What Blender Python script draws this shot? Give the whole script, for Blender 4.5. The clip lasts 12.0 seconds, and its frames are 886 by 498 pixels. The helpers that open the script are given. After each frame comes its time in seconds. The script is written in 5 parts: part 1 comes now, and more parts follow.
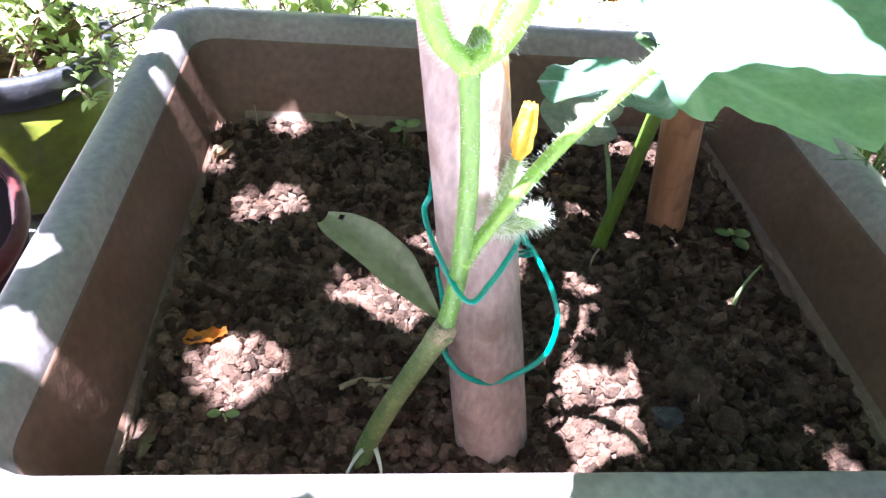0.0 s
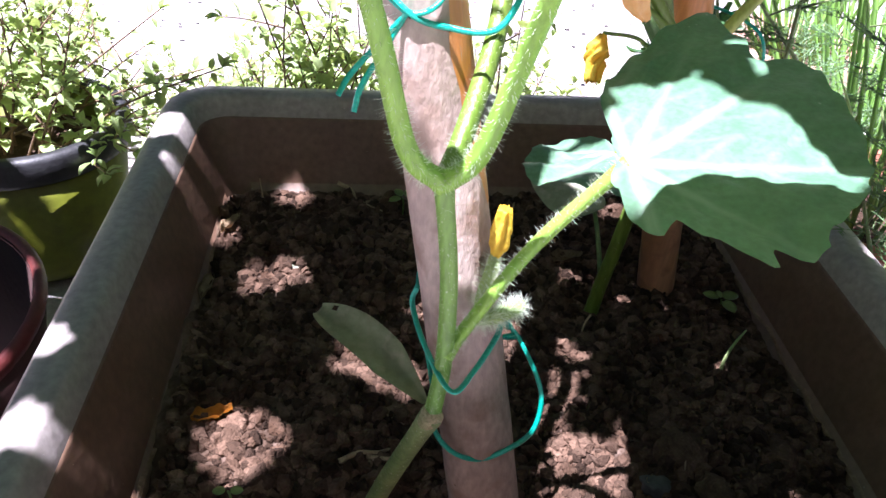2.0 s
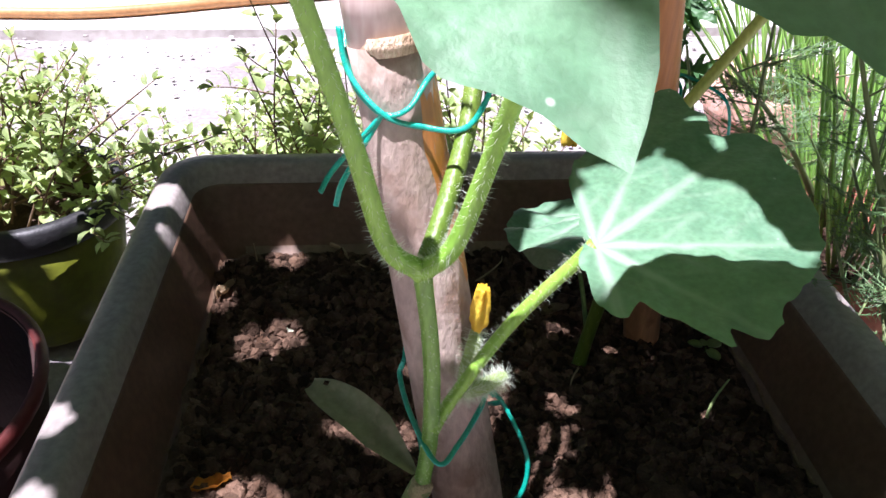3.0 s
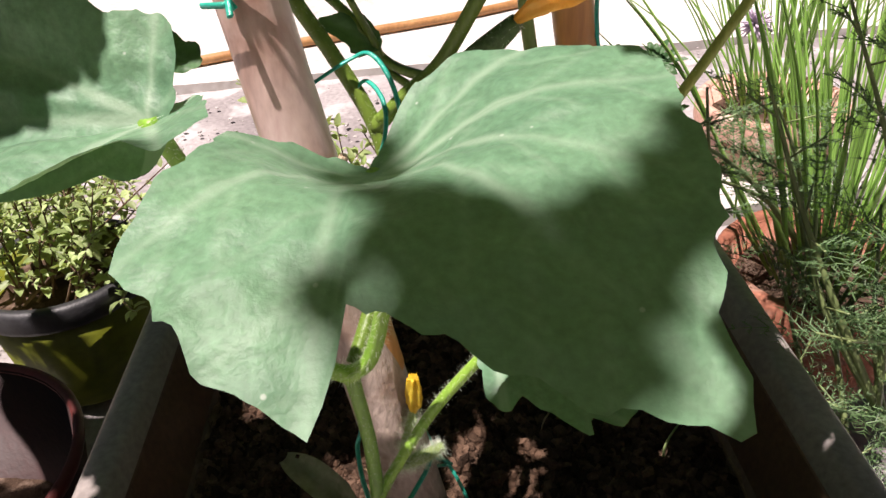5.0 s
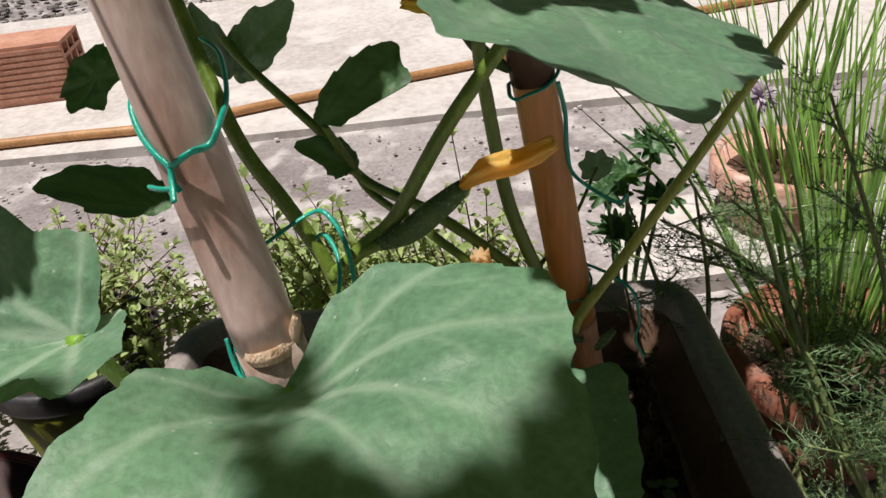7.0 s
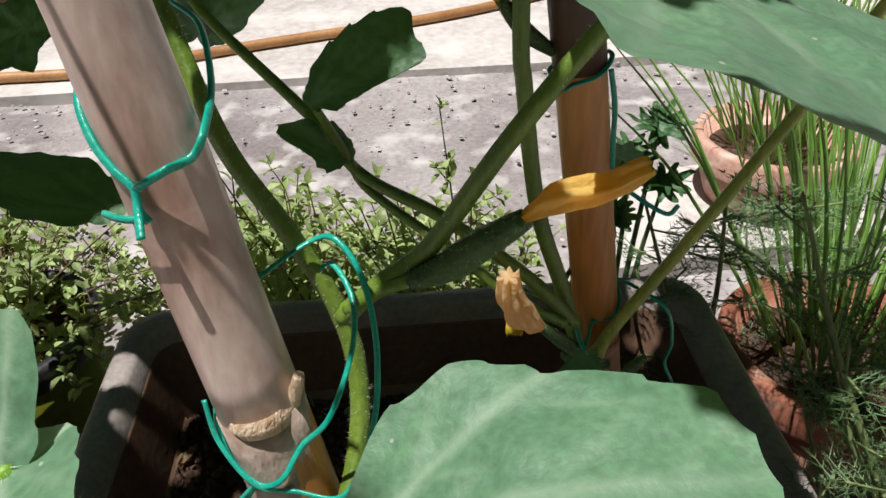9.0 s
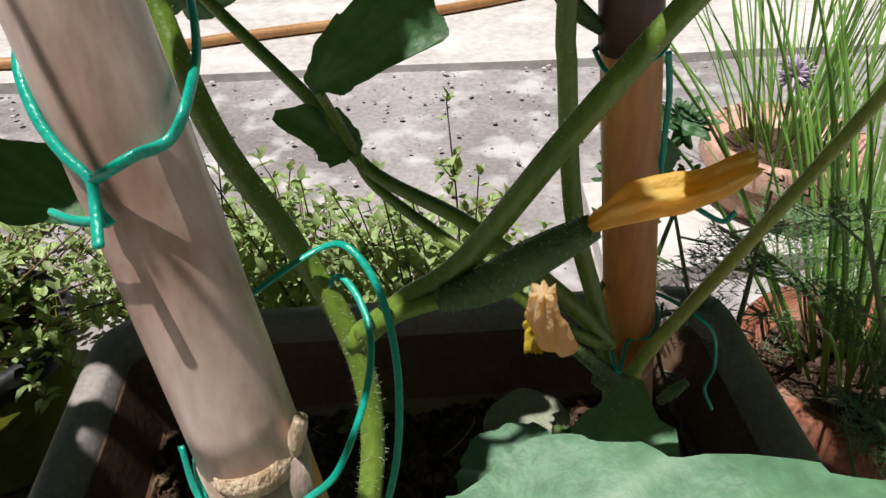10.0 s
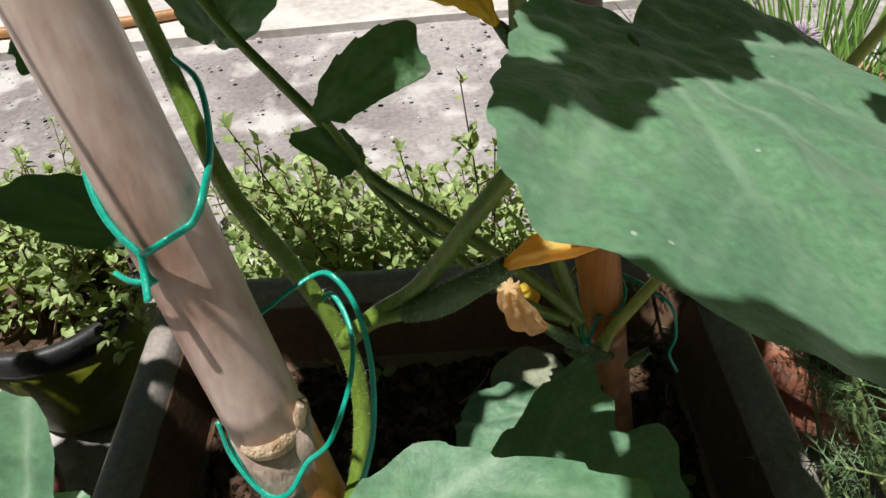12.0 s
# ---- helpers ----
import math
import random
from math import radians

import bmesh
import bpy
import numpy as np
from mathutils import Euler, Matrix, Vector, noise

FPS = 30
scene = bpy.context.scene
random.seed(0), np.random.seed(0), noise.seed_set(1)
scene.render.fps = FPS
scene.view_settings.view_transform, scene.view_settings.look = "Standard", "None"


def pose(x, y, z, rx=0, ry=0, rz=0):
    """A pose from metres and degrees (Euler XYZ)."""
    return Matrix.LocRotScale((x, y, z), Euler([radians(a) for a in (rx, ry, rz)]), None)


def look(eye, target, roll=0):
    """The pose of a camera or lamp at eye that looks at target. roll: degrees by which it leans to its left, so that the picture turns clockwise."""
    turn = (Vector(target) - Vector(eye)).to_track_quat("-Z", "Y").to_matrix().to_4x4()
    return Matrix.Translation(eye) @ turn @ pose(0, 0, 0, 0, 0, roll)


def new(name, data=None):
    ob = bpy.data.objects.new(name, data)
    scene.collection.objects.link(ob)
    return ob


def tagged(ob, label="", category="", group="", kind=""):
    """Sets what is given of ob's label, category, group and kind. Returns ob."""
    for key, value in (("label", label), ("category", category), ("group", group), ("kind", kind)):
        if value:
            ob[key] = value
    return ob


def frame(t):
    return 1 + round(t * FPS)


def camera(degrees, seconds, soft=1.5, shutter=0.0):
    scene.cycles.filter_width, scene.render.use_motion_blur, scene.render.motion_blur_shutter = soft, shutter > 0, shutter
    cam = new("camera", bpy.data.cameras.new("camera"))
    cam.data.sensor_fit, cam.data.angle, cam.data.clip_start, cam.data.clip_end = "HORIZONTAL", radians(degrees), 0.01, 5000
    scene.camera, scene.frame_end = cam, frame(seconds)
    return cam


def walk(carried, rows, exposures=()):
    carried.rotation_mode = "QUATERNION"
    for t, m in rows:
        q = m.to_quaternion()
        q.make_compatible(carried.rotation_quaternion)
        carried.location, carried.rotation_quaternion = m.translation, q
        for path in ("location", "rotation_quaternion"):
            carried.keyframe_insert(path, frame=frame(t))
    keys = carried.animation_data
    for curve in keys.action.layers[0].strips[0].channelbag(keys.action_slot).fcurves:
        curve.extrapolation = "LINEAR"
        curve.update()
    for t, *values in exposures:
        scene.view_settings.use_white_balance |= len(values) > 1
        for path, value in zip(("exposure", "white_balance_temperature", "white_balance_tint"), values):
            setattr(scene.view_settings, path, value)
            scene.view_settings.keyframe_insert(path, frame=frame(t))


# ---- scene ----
EXPO = [(0.0, 3.6, 5200, 26), (1.0, 3.1, 5250, 26), (2.0, 2.15, 5550, 27), (3.0, 1.48, 5750, 25), (5.0, 0.72, 6700, 22), (7.0, 0.0, 6600, 14), (9.0, 0.10, 6350, 11), (10.5, 0.20, 6300, 9), (11.5, 0.36, 6350, 8), (12.0, 0.18, 6400, 8)]
# camera and its walk
cam = camera(60.48, 12.0, soft=1.5)
PATH = [
    (0, (0.1150, -0.1481, 0.2885), (0.1777, 0.2371, -0.0241), 6.37),
    (0.5, (0.1120, -0.1486, 0.2920), (0.1766, 0.2396, -0.0164), 6.45),
    (1, (0.1153, -0.1502, 0.2998), (0.1753, 0.2427, -0.0035), 5.66),
    (1.5, (0.1153, -0.1487, 0.3101), (0.1710, 0.2477, 0.0104), 5.30),
    (2, (0.1236, -0.1509, 0.3188), (0.1770, 0.2488, 0.0232), 4.27),
    (2.5, (0.1245, -0.1513, 0.3298), (0.1764, 0.2514, 0.0381), 3.56),
    (3, (0.1291, -0.1540, 0.3424), (0.1835, 0.2582, 0.0646), 2.18),
    (4.8, (0.1714, -0.1860, 0.4002), (0.1961, 0.2315, 0.1261), -3.11),
    (5, (0.1794, -0.1825, 0.4073), (0.2014, 0.2346, 0.1325), -3.84),
    (5.5, (0.2035, -0.1761, 0.4204), (0.2137, 0.2439, 0.1493), -5.28),
    (6, (0.2079, -0.1673, 0.4284), (0.2010, 0.2559, 0.1623), -5.91),
    (6.5, (0.2154, -0.1609, 0.4405), (0.2094, 0.2646, 0.1779), -5.52),
    (7, (0.2199, -0.1565, 0.4528), (0.2187, 0.2698, 0.1916), -6.02),
    (9, (0.1885, -0.0780, 0.4426), (0.2228, 0.3275, 0.1521), -1.88),
    (9.5, (0.1831, -0.0544, 0.4287), (0.2159, 0.3544, 0.1426), -1.56),
    (10, (0.1781, -0.0359, 0.4180), (0.2217, 0.3685, 0.1272), -0.19),
    (10.5, (0.1797, -0.0342, 0.4180), (0.2063, 0.3738, 0.1302), -1.49),
    (11, (0.1912, -0.0329, 0.4250), (0.1952, 0.3661, 0.1238), -4.55),
    (11.5, (0.2042, -0.0436, 0.4469), (0.1935, 0.3551, 0.1453), -6.33),
    (12, (0.2082, -0.0681, 0.4793), (0.2106, 0.3108, 0.1530), -4.75),
]
walk(cam, [(t, look(eye, target, roll)) for t, eye, target, roll in PATH], exposures=EXPO)

# light: high sun from behind the walker's shoulder, clear sky
SUN = Vector((-0.27, -0.12, 1.0)).normalized()
world = bpy.data.worlds.new("world")
scene.world = world
world.use_nodes = True
sky = world.node_tree.nodes.new("ShaderNodeTexSky")
sky.sky_type = "NISHITA"
sky.sun_disc = False
sky.sun_elevation = math.asin(SUN.z)
sky.sun_rotation = math.atan2(SUN.x, SUN.y)
world.node_tree.links.new(sky.outputs[0], world.node_tree.nodes["Background"].inputs[0])
world.node_tree.nodes["Background"].inputs[1].default_value = 0.0066
sun_data = bpy.data.lights.new("sun", "SUN")
sun_data.energy, sun_data.angle, sun_data.color = 5.0, radians(0.55), (1.0, 0.95, 0.88)
sun = new("sun", sun_data)
sun.matrix_world = look(SUN * 5, (0, 0, 0))


# materials
def material(name, base, second, scale=40.0, rough=0.6, bump=0.3, fine=None, metal=0.0, spec=0.5, distort=0.4, translucent=0.0, trans_colour=None,
             spots=None, spot_scale=60.0, spot_size=0.12, stretch=(1, 1, 1), bump_scale=None, random_value=0.0, coat=0.0, sheen=0.0, blister=0.0, vein=None):
    """Noise-mixed colour at two scales, with bump; optional light through thin sheets and optional spots."""
    m = bpy.data.materials.new(name)
    m.use_nodes = True
    nt = m.node_tree
    n, l = nt.nodes, nt.links
    b = n["Principled BSDF"]
    co = n.new("ShaderNodeTexCoord")
    mp = n.new("ShaderNodeMapping")
    mp.inputs["Scale"].default_value = stretch
    l.new(co.outputs["Object"], mp.inputs[0])
    t1 = n.new("ShaderNodeTexNoise")
    t1.inputs["Scale"].default_value, t1.inputs["Detail"].default_value, t1.inputs["Distortion"].default_value = scale, 5, distort
    l.new(mp.outputs[0], t1.inputs["Vector"])
    t2 = n.new("ShaderNodeTexNoise")
    t2.inputs["Scale"].default_value, t2.inputs["Detail"].default_value = bump_scale or scale * 9, 4
    l.new(mp.outputs[0], t2.inputs["Vector"])
    ramp = n.new("ShaderNodeValToRGB")
    ramp.color_ramp.elements[0].position, ramp.color_ramp.elements[1].position = 0.32, 0.68
    ramp.color_ramp.elements[0].color, ramp.color_ramp.elements[1].color = (*base, 1), (*second, 1)
    l.new(t1.outputs["Fac"], ramp.inputs[0])
    mix = n.new("ShaderNodeMix")
    mix.data_type, mix.blend_type = "RGBA", "OVERLAY"
    mix.inputs["Factor"].default_value = 0.45
    l.new(ramp.outputs[0], mix.inputs["A"])
    l.new(t2.outputs["Fac"], mix.inputs["B"])
    colour = mix.outputs["Result"]
    if fine:
        t3 = n.new("ShaderNodeTexNoise")
        t3.inputs["Scale"].default_value, t3.inputs["Detail"].default_value = scale * 2.7, 8
        l.new(co.outputs["Object"], t3.inputs["Vector"])
        r3 = n.new("ShaderNodeValToRGB")
        r3.color_ramp.elements[0].position, r3.color_ramp.elements[1].position = 0.52, 0.66
        l.new(t3.outputs["Fac"], r3.inputs[0])
        mx = n.new("ShaderNodeMix")
        mx.data_type = "RGBA"
        l.new(r3.outputs[0], mx.inputs["Factor"])
        l.new(colour, mx.inputs["A"])
        mx.inputs["B"].default_value = (*fine, 1)
        colour = mx.outputs["Result"]
    if spots:
        v = n.new("ShaderNodeTexVoronoi")
        v.inputs["Scale"].default_value = spot_scale
        l.new(co.outputs["Object"], v.inputs["Vector"])
        r = n.new("ShaderNodeValToRGB")
        r.color_ramp.elements[0].position, r.color_ramp.elements[1].position = spot_size * 0.5, spot_size
        r.color_ramp.elements[0].color, r.color_ramp.elements[1].color = (1, 1, 1, 1), (0, 0, 0, 1)
        l.new(v.outputs["Distance"], r.inputs[0])
        mx = n.new("ShaderNodeMix")
        mx.data_type = "RGBA"
        l.new(r.outputs[0], mx.inputs["Factor"])
        l.new(colour, mx.inputs["A"])
        mx.inputs["B"].default_value = (*spots, 1)
        colour = mx.outputs["Result"]
    if vein:
        at = n.new("ShaderNodeAttribute")
        at.attribute_name = "vein"
        mx = n.new("ShaderNodeMix")
        mx.data_type = "RGBA"
        l.new(at.outputs["Fac"], mx.inputs["Factor"])
        l.new(colour, mx.inputs["A"])
        mx.inputs["B"].default_value = (*vein, 1)
        colour = mx.outputs["Result"]
    if random_value:
        info = n.new("ShaderNodeNewGeometry")
        mr = n.new("ShaderNodeMapRange")
        mr.inputs["To Min"].default_value, mr.inputs["To Max"].default_value = 1 - random_value, 1 + random_value
        l.new(info.outputs["Random Per Island"], mr.inputs["Value"])
        hsv = n.new("ShaderNodeHueSaturation")
        l.new(mr.outputs[0], hsv.inputs["Value"])
        l.new(colour, hsv.inputs["Color"])
        colour = hsv.outputs[0]
    l.new(colour, b.inputs["Base Color"])
    b.inputs["Roughness"].default_value, b.inputs["Metallic"].default_value = rough, metal
    b.inputs["Specular IOR Level"].default_value = spec
    b.inputs["Coat Weight"].default_value = coat
    b.inputs["Sheen Weight"].default_value, b.inputs["Sheen Roughness"].default_value = sheen, 0.4
    b.inputs["Sheen Tint"].default_value = (0.85, 0.95, 0.9, 1)
    if bump:
        bp = n.new("ShaderNodeBump")
        bp.inputs["Strength"].default_value, bp.inputs["Distance"].default_value = bump, 0.002
        l.new(t2.outputs["Fac"], bp.inputs["Height"])
        l.new(bp.outputs[0], b.inputs["Normal"])
        if blister:
            cells = n.new("ShaderNodeTexVoronoi")
            cells.feature = "SMOOTH_F1"
            cells.inputs["Scale"].default_value = 110
            l.new(co.outputs["Object"], cells.inputs["Vector"])
            b2 = n.new("ShaderNodeBump")
            b2.inputs["Strength"].default_value, b2.inputs["Distance"].default_value = blister, 0.004
            b2.invert = True
            l.new(cells.outputs["Distance"], b2.inputs["Height"])
            l.new(bp.outputs[0], b2.inputs["Normal"])
            l.new(b2.outputs[0], b.inputs["Normal"])
    if translucent:
        tr = n.new("ShaderNodeBsdfTranslucent")
        tm = n.new("ShaderNodeMix")
        tm.data_type, tm.blend_type = "RGBA", "MULTIPLY"
        tm.inputs["Factor"].default_value = 0.0 if trans_colour else 1.0
        tr.inputs["Color"].default_value = (*(trans_colour or second), 1)
        ms = n.new("ShaderNodeMixShader")
        ms.inputs[0].default_value = translucent
        l.new(b.outputs[0], ms.inputs[1])
        l.new(tr.outputs[0], ms.inputs[2])
        l.new(ms.outputs[0], n["Material Output"].inputs["Surface"])
    return m


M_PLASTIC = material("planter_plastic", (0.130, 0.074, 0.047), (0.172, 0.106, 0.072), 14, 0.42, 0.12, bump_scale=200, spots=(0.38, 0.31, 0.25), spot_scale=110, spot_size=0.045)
M_SOIL = material("soil", (0.034, 0.020, 0.013), (0.105, 0.068, 0.048), 30, 0.95, 0.9, bump_scale=420, fine=(0.15, 0.105, 0.08), spec=0.12)
M_CLOD = material("clod", (0.046, 0.026, 0.016), (0.128, 0.080, 0.055), 60, 0.95, 0.9, bump_scale=700, spec=0.12, random_value=0.65)
M_CANE = material("bamboo_pale", (0.37, 0.225, 0.175), (0.80, 0.66, 0.615), 11, 0.28, 0.10, stretch=(1, 1, 0.28), bump_scale=300, fine=(0.62, 0.47, 0.41), spots=(0.22, 0.13, 0.09), spot_scale=48, spot_size=0.045, distort=1.6)
M_CANE_LOW = material("bamboo_weathered", (0.34, 0.25, 0.205), (0.52, 0.42, 0.365), 22, 0.6, 0.45, stretch=(1, 1, 0.45), bump_scale=380, fine=(0.30, 0.21, 0.165), spots=(0.16, 0.10, 0.07), spot_scale=90, spot_size=0.06)
M_CANE_RAW = material("bamboo_orange", (0.46, 0.175, 0.036), (0.65, 0.325, 0.10), 26, 0.40, 0.2, stretch=(1, 1, 0.1), bump_scale=300)
M_CANE_SLIM = material("bamboo_slim", (0.40, 0.19, 0.085), (0.58, 0.34, 0.19), 26, 0.42, 0.3, stretch=(1, 1, 0.12), bump_scale=300, fine=(0.34, 0.17, 0.09))
M_FIBRE = material("cane_fibre", (0.36, 0.22, 0.12), (0.70, 0.55, 0.40), 180, 0.9, 0.9, bump_scale=900, stretch=(1, 1, 0.3))
M_LEAF = material("leaf", (0.094, 0.206, 0.120), (0.152, 0.294, 0.168), 22, 0.5, 0.2, bump_scale=420, spots=(0.42, 0.50, 0.41), spot_scale=75, spot_size=0.055, translucent=0.15, trans_colour=(0.21, 0.40, 0.08), spec=0.38, sheen=0.40, blister=0.12, vein=(0.30, 0.42, 0.30))
M_STEM = material("stem", (0.092, 0.165, 0.016), (0.165, 0.250, 0.038), 50, 0.42, 0.3, stretch=(1, 1, 0.3), bump_scale=500)
M_STEM_SPECK = material("stem_specked", (0.10, 0.24, 0.03), (0.20, 0.36, 0.06), 50, 0.42, 0.3, stretch=(1, 1, 0.3), bump_scale=500, spots=(0.5, 0.6, 0.38), spot_scale=420, spot_size=0.15)
M_STEM_LOW = material("stem_old", (0.09, 0.16, 0.045), (0.20, 0.26, 0.09), 70, 0.5, 0.4, bump_scale=500, spots=(0.5, 0.55, 0.35), spot_scale=380, spot_size=0.14)
M_HAIR = material("plant_hair", (0.80, 0.86, 0.72), (0.92, 0.95, 0.88), 50, 0.5, 0.0, translucent=0.5, trans_colour=(0.85, 0.92, 0.78))
M_TWINE = material("plastic_twine", (0.0, 0.30, 0.22), (0.02, 0.42, 0.31), 120, 0.28, 0.2, bump_scale=900, spec=0.6)
M_PETAL = material("petal", (0.88, 0.50, 0.06), (0.95, 0.70, 0.20), 70, 0.6, 0.7, bump_scale=350, translucent=0.5, trans_colour=(0.95, 0.58, 0.08), blister=0.5)
M_PETAL_Y = material("petal_yellow", (0.75, 0.50, 0.02), (0.88, 0.70, 0.08), 70, 0.6, 0.6, bump_scale=350, translucent=0.35, trans_colour=(0.9, 0.6, 0.03))
M_PETAL_DRY = material("petal_dry", (0.80, 0.55, 0.26), (0.94, 0.78, 0.50), 90, 0.7, 0.8, bump_scale=420, translucent=0.5, trans_colour=(0.95, 0.65, 0.28))
M_CONCRETE = material("concrete", (0.50, 0.47, 0.45), (0.64, 0.61, 0.59), 3.0, 0.9, 0.7, bump_scale=60, fine=(0.66, 0.64, 0.62), spec=0.2)
M_BUCKET = material("bucket_plastic", (0.10, 0.115, 0.006), (0.14, 0.155, 0.009), 12, 0.45, 0.1)
M_BLACK = material("black_plastic", (0.018, 0.018, 0.02), (0.04, 0.04, 0.044), 30, 0.5, 0.2)
M_RED = material("red_plastic", (0.075, 0.012, 0.011), (0.115, 0.026, 0.023), 20, 0.5, 0.2)
# darker copy of the red for the pot body, its inner shade as colour
M_RED_SHADED = material("red_plastic_shaded", (0.022, 0.007, 0.006), (0.04, 0.012, 0.011), 20, 0.6, 0.2)
M_STEM_FRESH = material("stem_fresh", (0.16, 0.34, 0.03), (0.28, 0.48, 0.07), 50, 0.42, 0.3, stretch=(1, 1, 0.3), bump_scale=500)
M_TERRA = material("terracotta", (0.25, 0.085, 0.048), (0.36, 0.14, 0.085), 18, 0.85, 0.4, bump_scale=200, fine=(0.40, 0.22, 0.16))
M_TERRA_PALE = material("terracotta_pale", (0.50, 0.27, 0.20), (0.64, 0.40, 0.32), 18, 0.85, 0.4, bump_scale=200, fine=(0.7, 0.52, 0.45))
M_BRICK = material("clay_brick", (0.46, 0.22, 0.15), (0.60, 0.34, 0.25), 20, 0.9, 0.5, bump_scale=150)
M_HOSE = material("hose", (0.36, 0.17, 0.06), (0.50, 0.27, 0.11), 15, 0.5, 0.1)
M_HERB = material("herb_leaf", (0.23, 0.34, 0.10), (0.42, 0.51, 0.23), 40, 0.5, 0.2, random_value=0.4, translucent=0.28, trans_colour=(0.5, 0.6, 0.14), sheen=0.3)
M_TWIG = material("twig", (0.10, 0.06, 0.035), (0.20, 0.13, 0.08), 60, 0.85, 0.5)
M_STRAW = material("straw", (0.26, 0.18, 0.10), (0.42, 0.31, 0.19), 80, 0.8, 0.6)
M_PETAL_FALLEN = material("petal_fallen", (0.58, 0.26, 0.03), (0.78, 0.42, 0.07), 90, 0.7, 0.6, bump_scale=350, translucent=0.3, trans_colour=(0.8, 0.4, 0.05))
M_CHIVE = material("chive", (0.19, 0.42, 0.06), (0.35, 0.60, 0.15), 20, 0.4, 0.1, stretch=(1, 1, 0.1), random_value=0.3, translucent=0.25, trans_colour=(0.42, 0.62, 0.12))
M_DILL = material("dill", (0.10, 0.19, 0.075), (0.20, 0.32, 0.15), 30, 0.5, 0.1, random_value=0.35, translucent=0.3, trans_colour=(0.28, 0.45, 0.14))
# darker copy of the leaf green, with the rear leaves' shade in its colour
M_LEAF_DARK_SHADED = material("leaf_dark_shaded", (0.032, 0.095, 0.032), (0.058, 0.145, 0.05), 40, 0.5, 0.3, bump_scale=260, translucent=0.15, trans_colour=(0.14, 0.32, 0.04), blister=0.25, vein=(0.10, 0.20, 0.09))
M_PALE = material("pale_leaf", (0.30, 0.40, 0.16), (0.40, 0.50, 0.22), 60, 0.55, 0.2, translucent=0.3, trans_colour=(0.4, 0.55, 0.15))
M_COTYL = material("cotyledon", (0.26, 0.29, 0.19), (0.37, 0.40, 0.27), 60, 0.55, 0.3, bump_scale=300, fine=(0.44, 0.42, 0.30), translucent=0.25, trans_colour=(0.35, 0.45, 0.15))
# paler, greyer than the box: sun and sky light on the rim, as colour
M_RIM = material("rim_plastic_lit", (0.275, 0.240, 0.224), (0.375, 0.336, 0.315), 16, 0.36, 0.15, bump_scale=220, spots=(0.54, 0.50, 0.47), spot_scale=120, spot_size=0.045)
M_YARD = material("yard", (0.23, 0.205, 0.205), (0.42, 0.39, 0.39), 5.0, 0.95, 0.9, bump_scale=120, fine=(0.57, 0.545, 0.54), spec=0.2)
M_GRAVEL = material("gravel", (0.12, 0.11, 0.105), (0.26, 0.24, 0.23), 18, 0.95, 0.9, bump_scale=90, spec=0.2, random_value=0.5)
M_STONE = material("stone_chip", (0.34, 0.31, 0.30), (0.54, 0.51, 0.50), 30, 0.9, 0.5, random_value=0.3)
M_WALL = material("wall_render", (0.20, 0.18, 0.16), (0.28, 0.255, 0.23), 5, 0.9, 0.4, bump_scale=120)
M_CANE_DARK = material("bamboo_dark", (0.05, 0.025, 0.015), (0.10, 0.055, 0.03), 26, 0.5, 0.3, stretch=(1, 1, 0.2))

M_MUD = material("dried_mud", (0.16, 0.105, 0.07), (0.27, 0.19, 0.13), 60, 0.95, 0.6, bump_scale=500, spec=0.1)
M_PEBBLE = material("pebble_grey", (0.06, 0.058, 0.057), (0.11, 0.105, 0.10), 90, 0.85, 0.3, bump_scale=400, spec=0.2)
M_STALK = material("leaf_stalk", (0.25, 0.32, 0.05), (0.40, 0.46, 0.10), 50, 0.45, 0.3, stretch=(1, 1, 0.3), bump_scale=500)
M_NODE = material("stem_node", (0.20, 0.22, 0.09), (0.36, 0.29, 0.17), 120, 0.7, 0.6, bump_scale=700)


# mesh helpers
def mesh_of(bm, name):
    me = bpy.data.meshes.new(name)
    bmesh.ops.recalc_face_normals(bm, faces=bm.faces)
    bm.to_mesh(me)
    bm.free()
    return me


def part(name, bm, mat, parent=None, label="", smooth=True):
    """Links a bmesh as one mesh object under a thing or a part."""
    me = bm if isinstance(bm, bpy.types.Mesh) else mesh_of(bm, name)
    if not me.materials:
        me.materials.append(mat)
    me.polygons.foreach_set("use_smooth", [smooth] * len(me.polygons))
    ob = new(name, me)
    ob.parent = parent
    return tagged(ob, label)


def thing(name, label, category, place=(0, 0, 0), group="", kind=""):
    ob = new(name)
    ob.location = place
    ob.empty_display_size = 0.01
    return tagged(ob, label, category, group, kind)


def smooth_path(points, n=40):
    """A Catmull-Rom line through the points, n + 1 places."""
    p = [Vector(q) for q in points]
    p = [2 * p[0] - p[1]] + p + [2 * p[-1] - p[-2]]
    segs = len(p) - 3
    out = []
    for i in range(n + 1):
        u = i / n * segs
        k = min(int(u), segs - 1)
        f = u - k
        a, b, c, d = p[k:k + 4]
        out.append(0.5 * (2 * b + (c - a) * f + (2 * a - 5 * b + 4 * c - d) * f * f + (3 * b - a - 3 * c + d) * f ** 3))
    return out


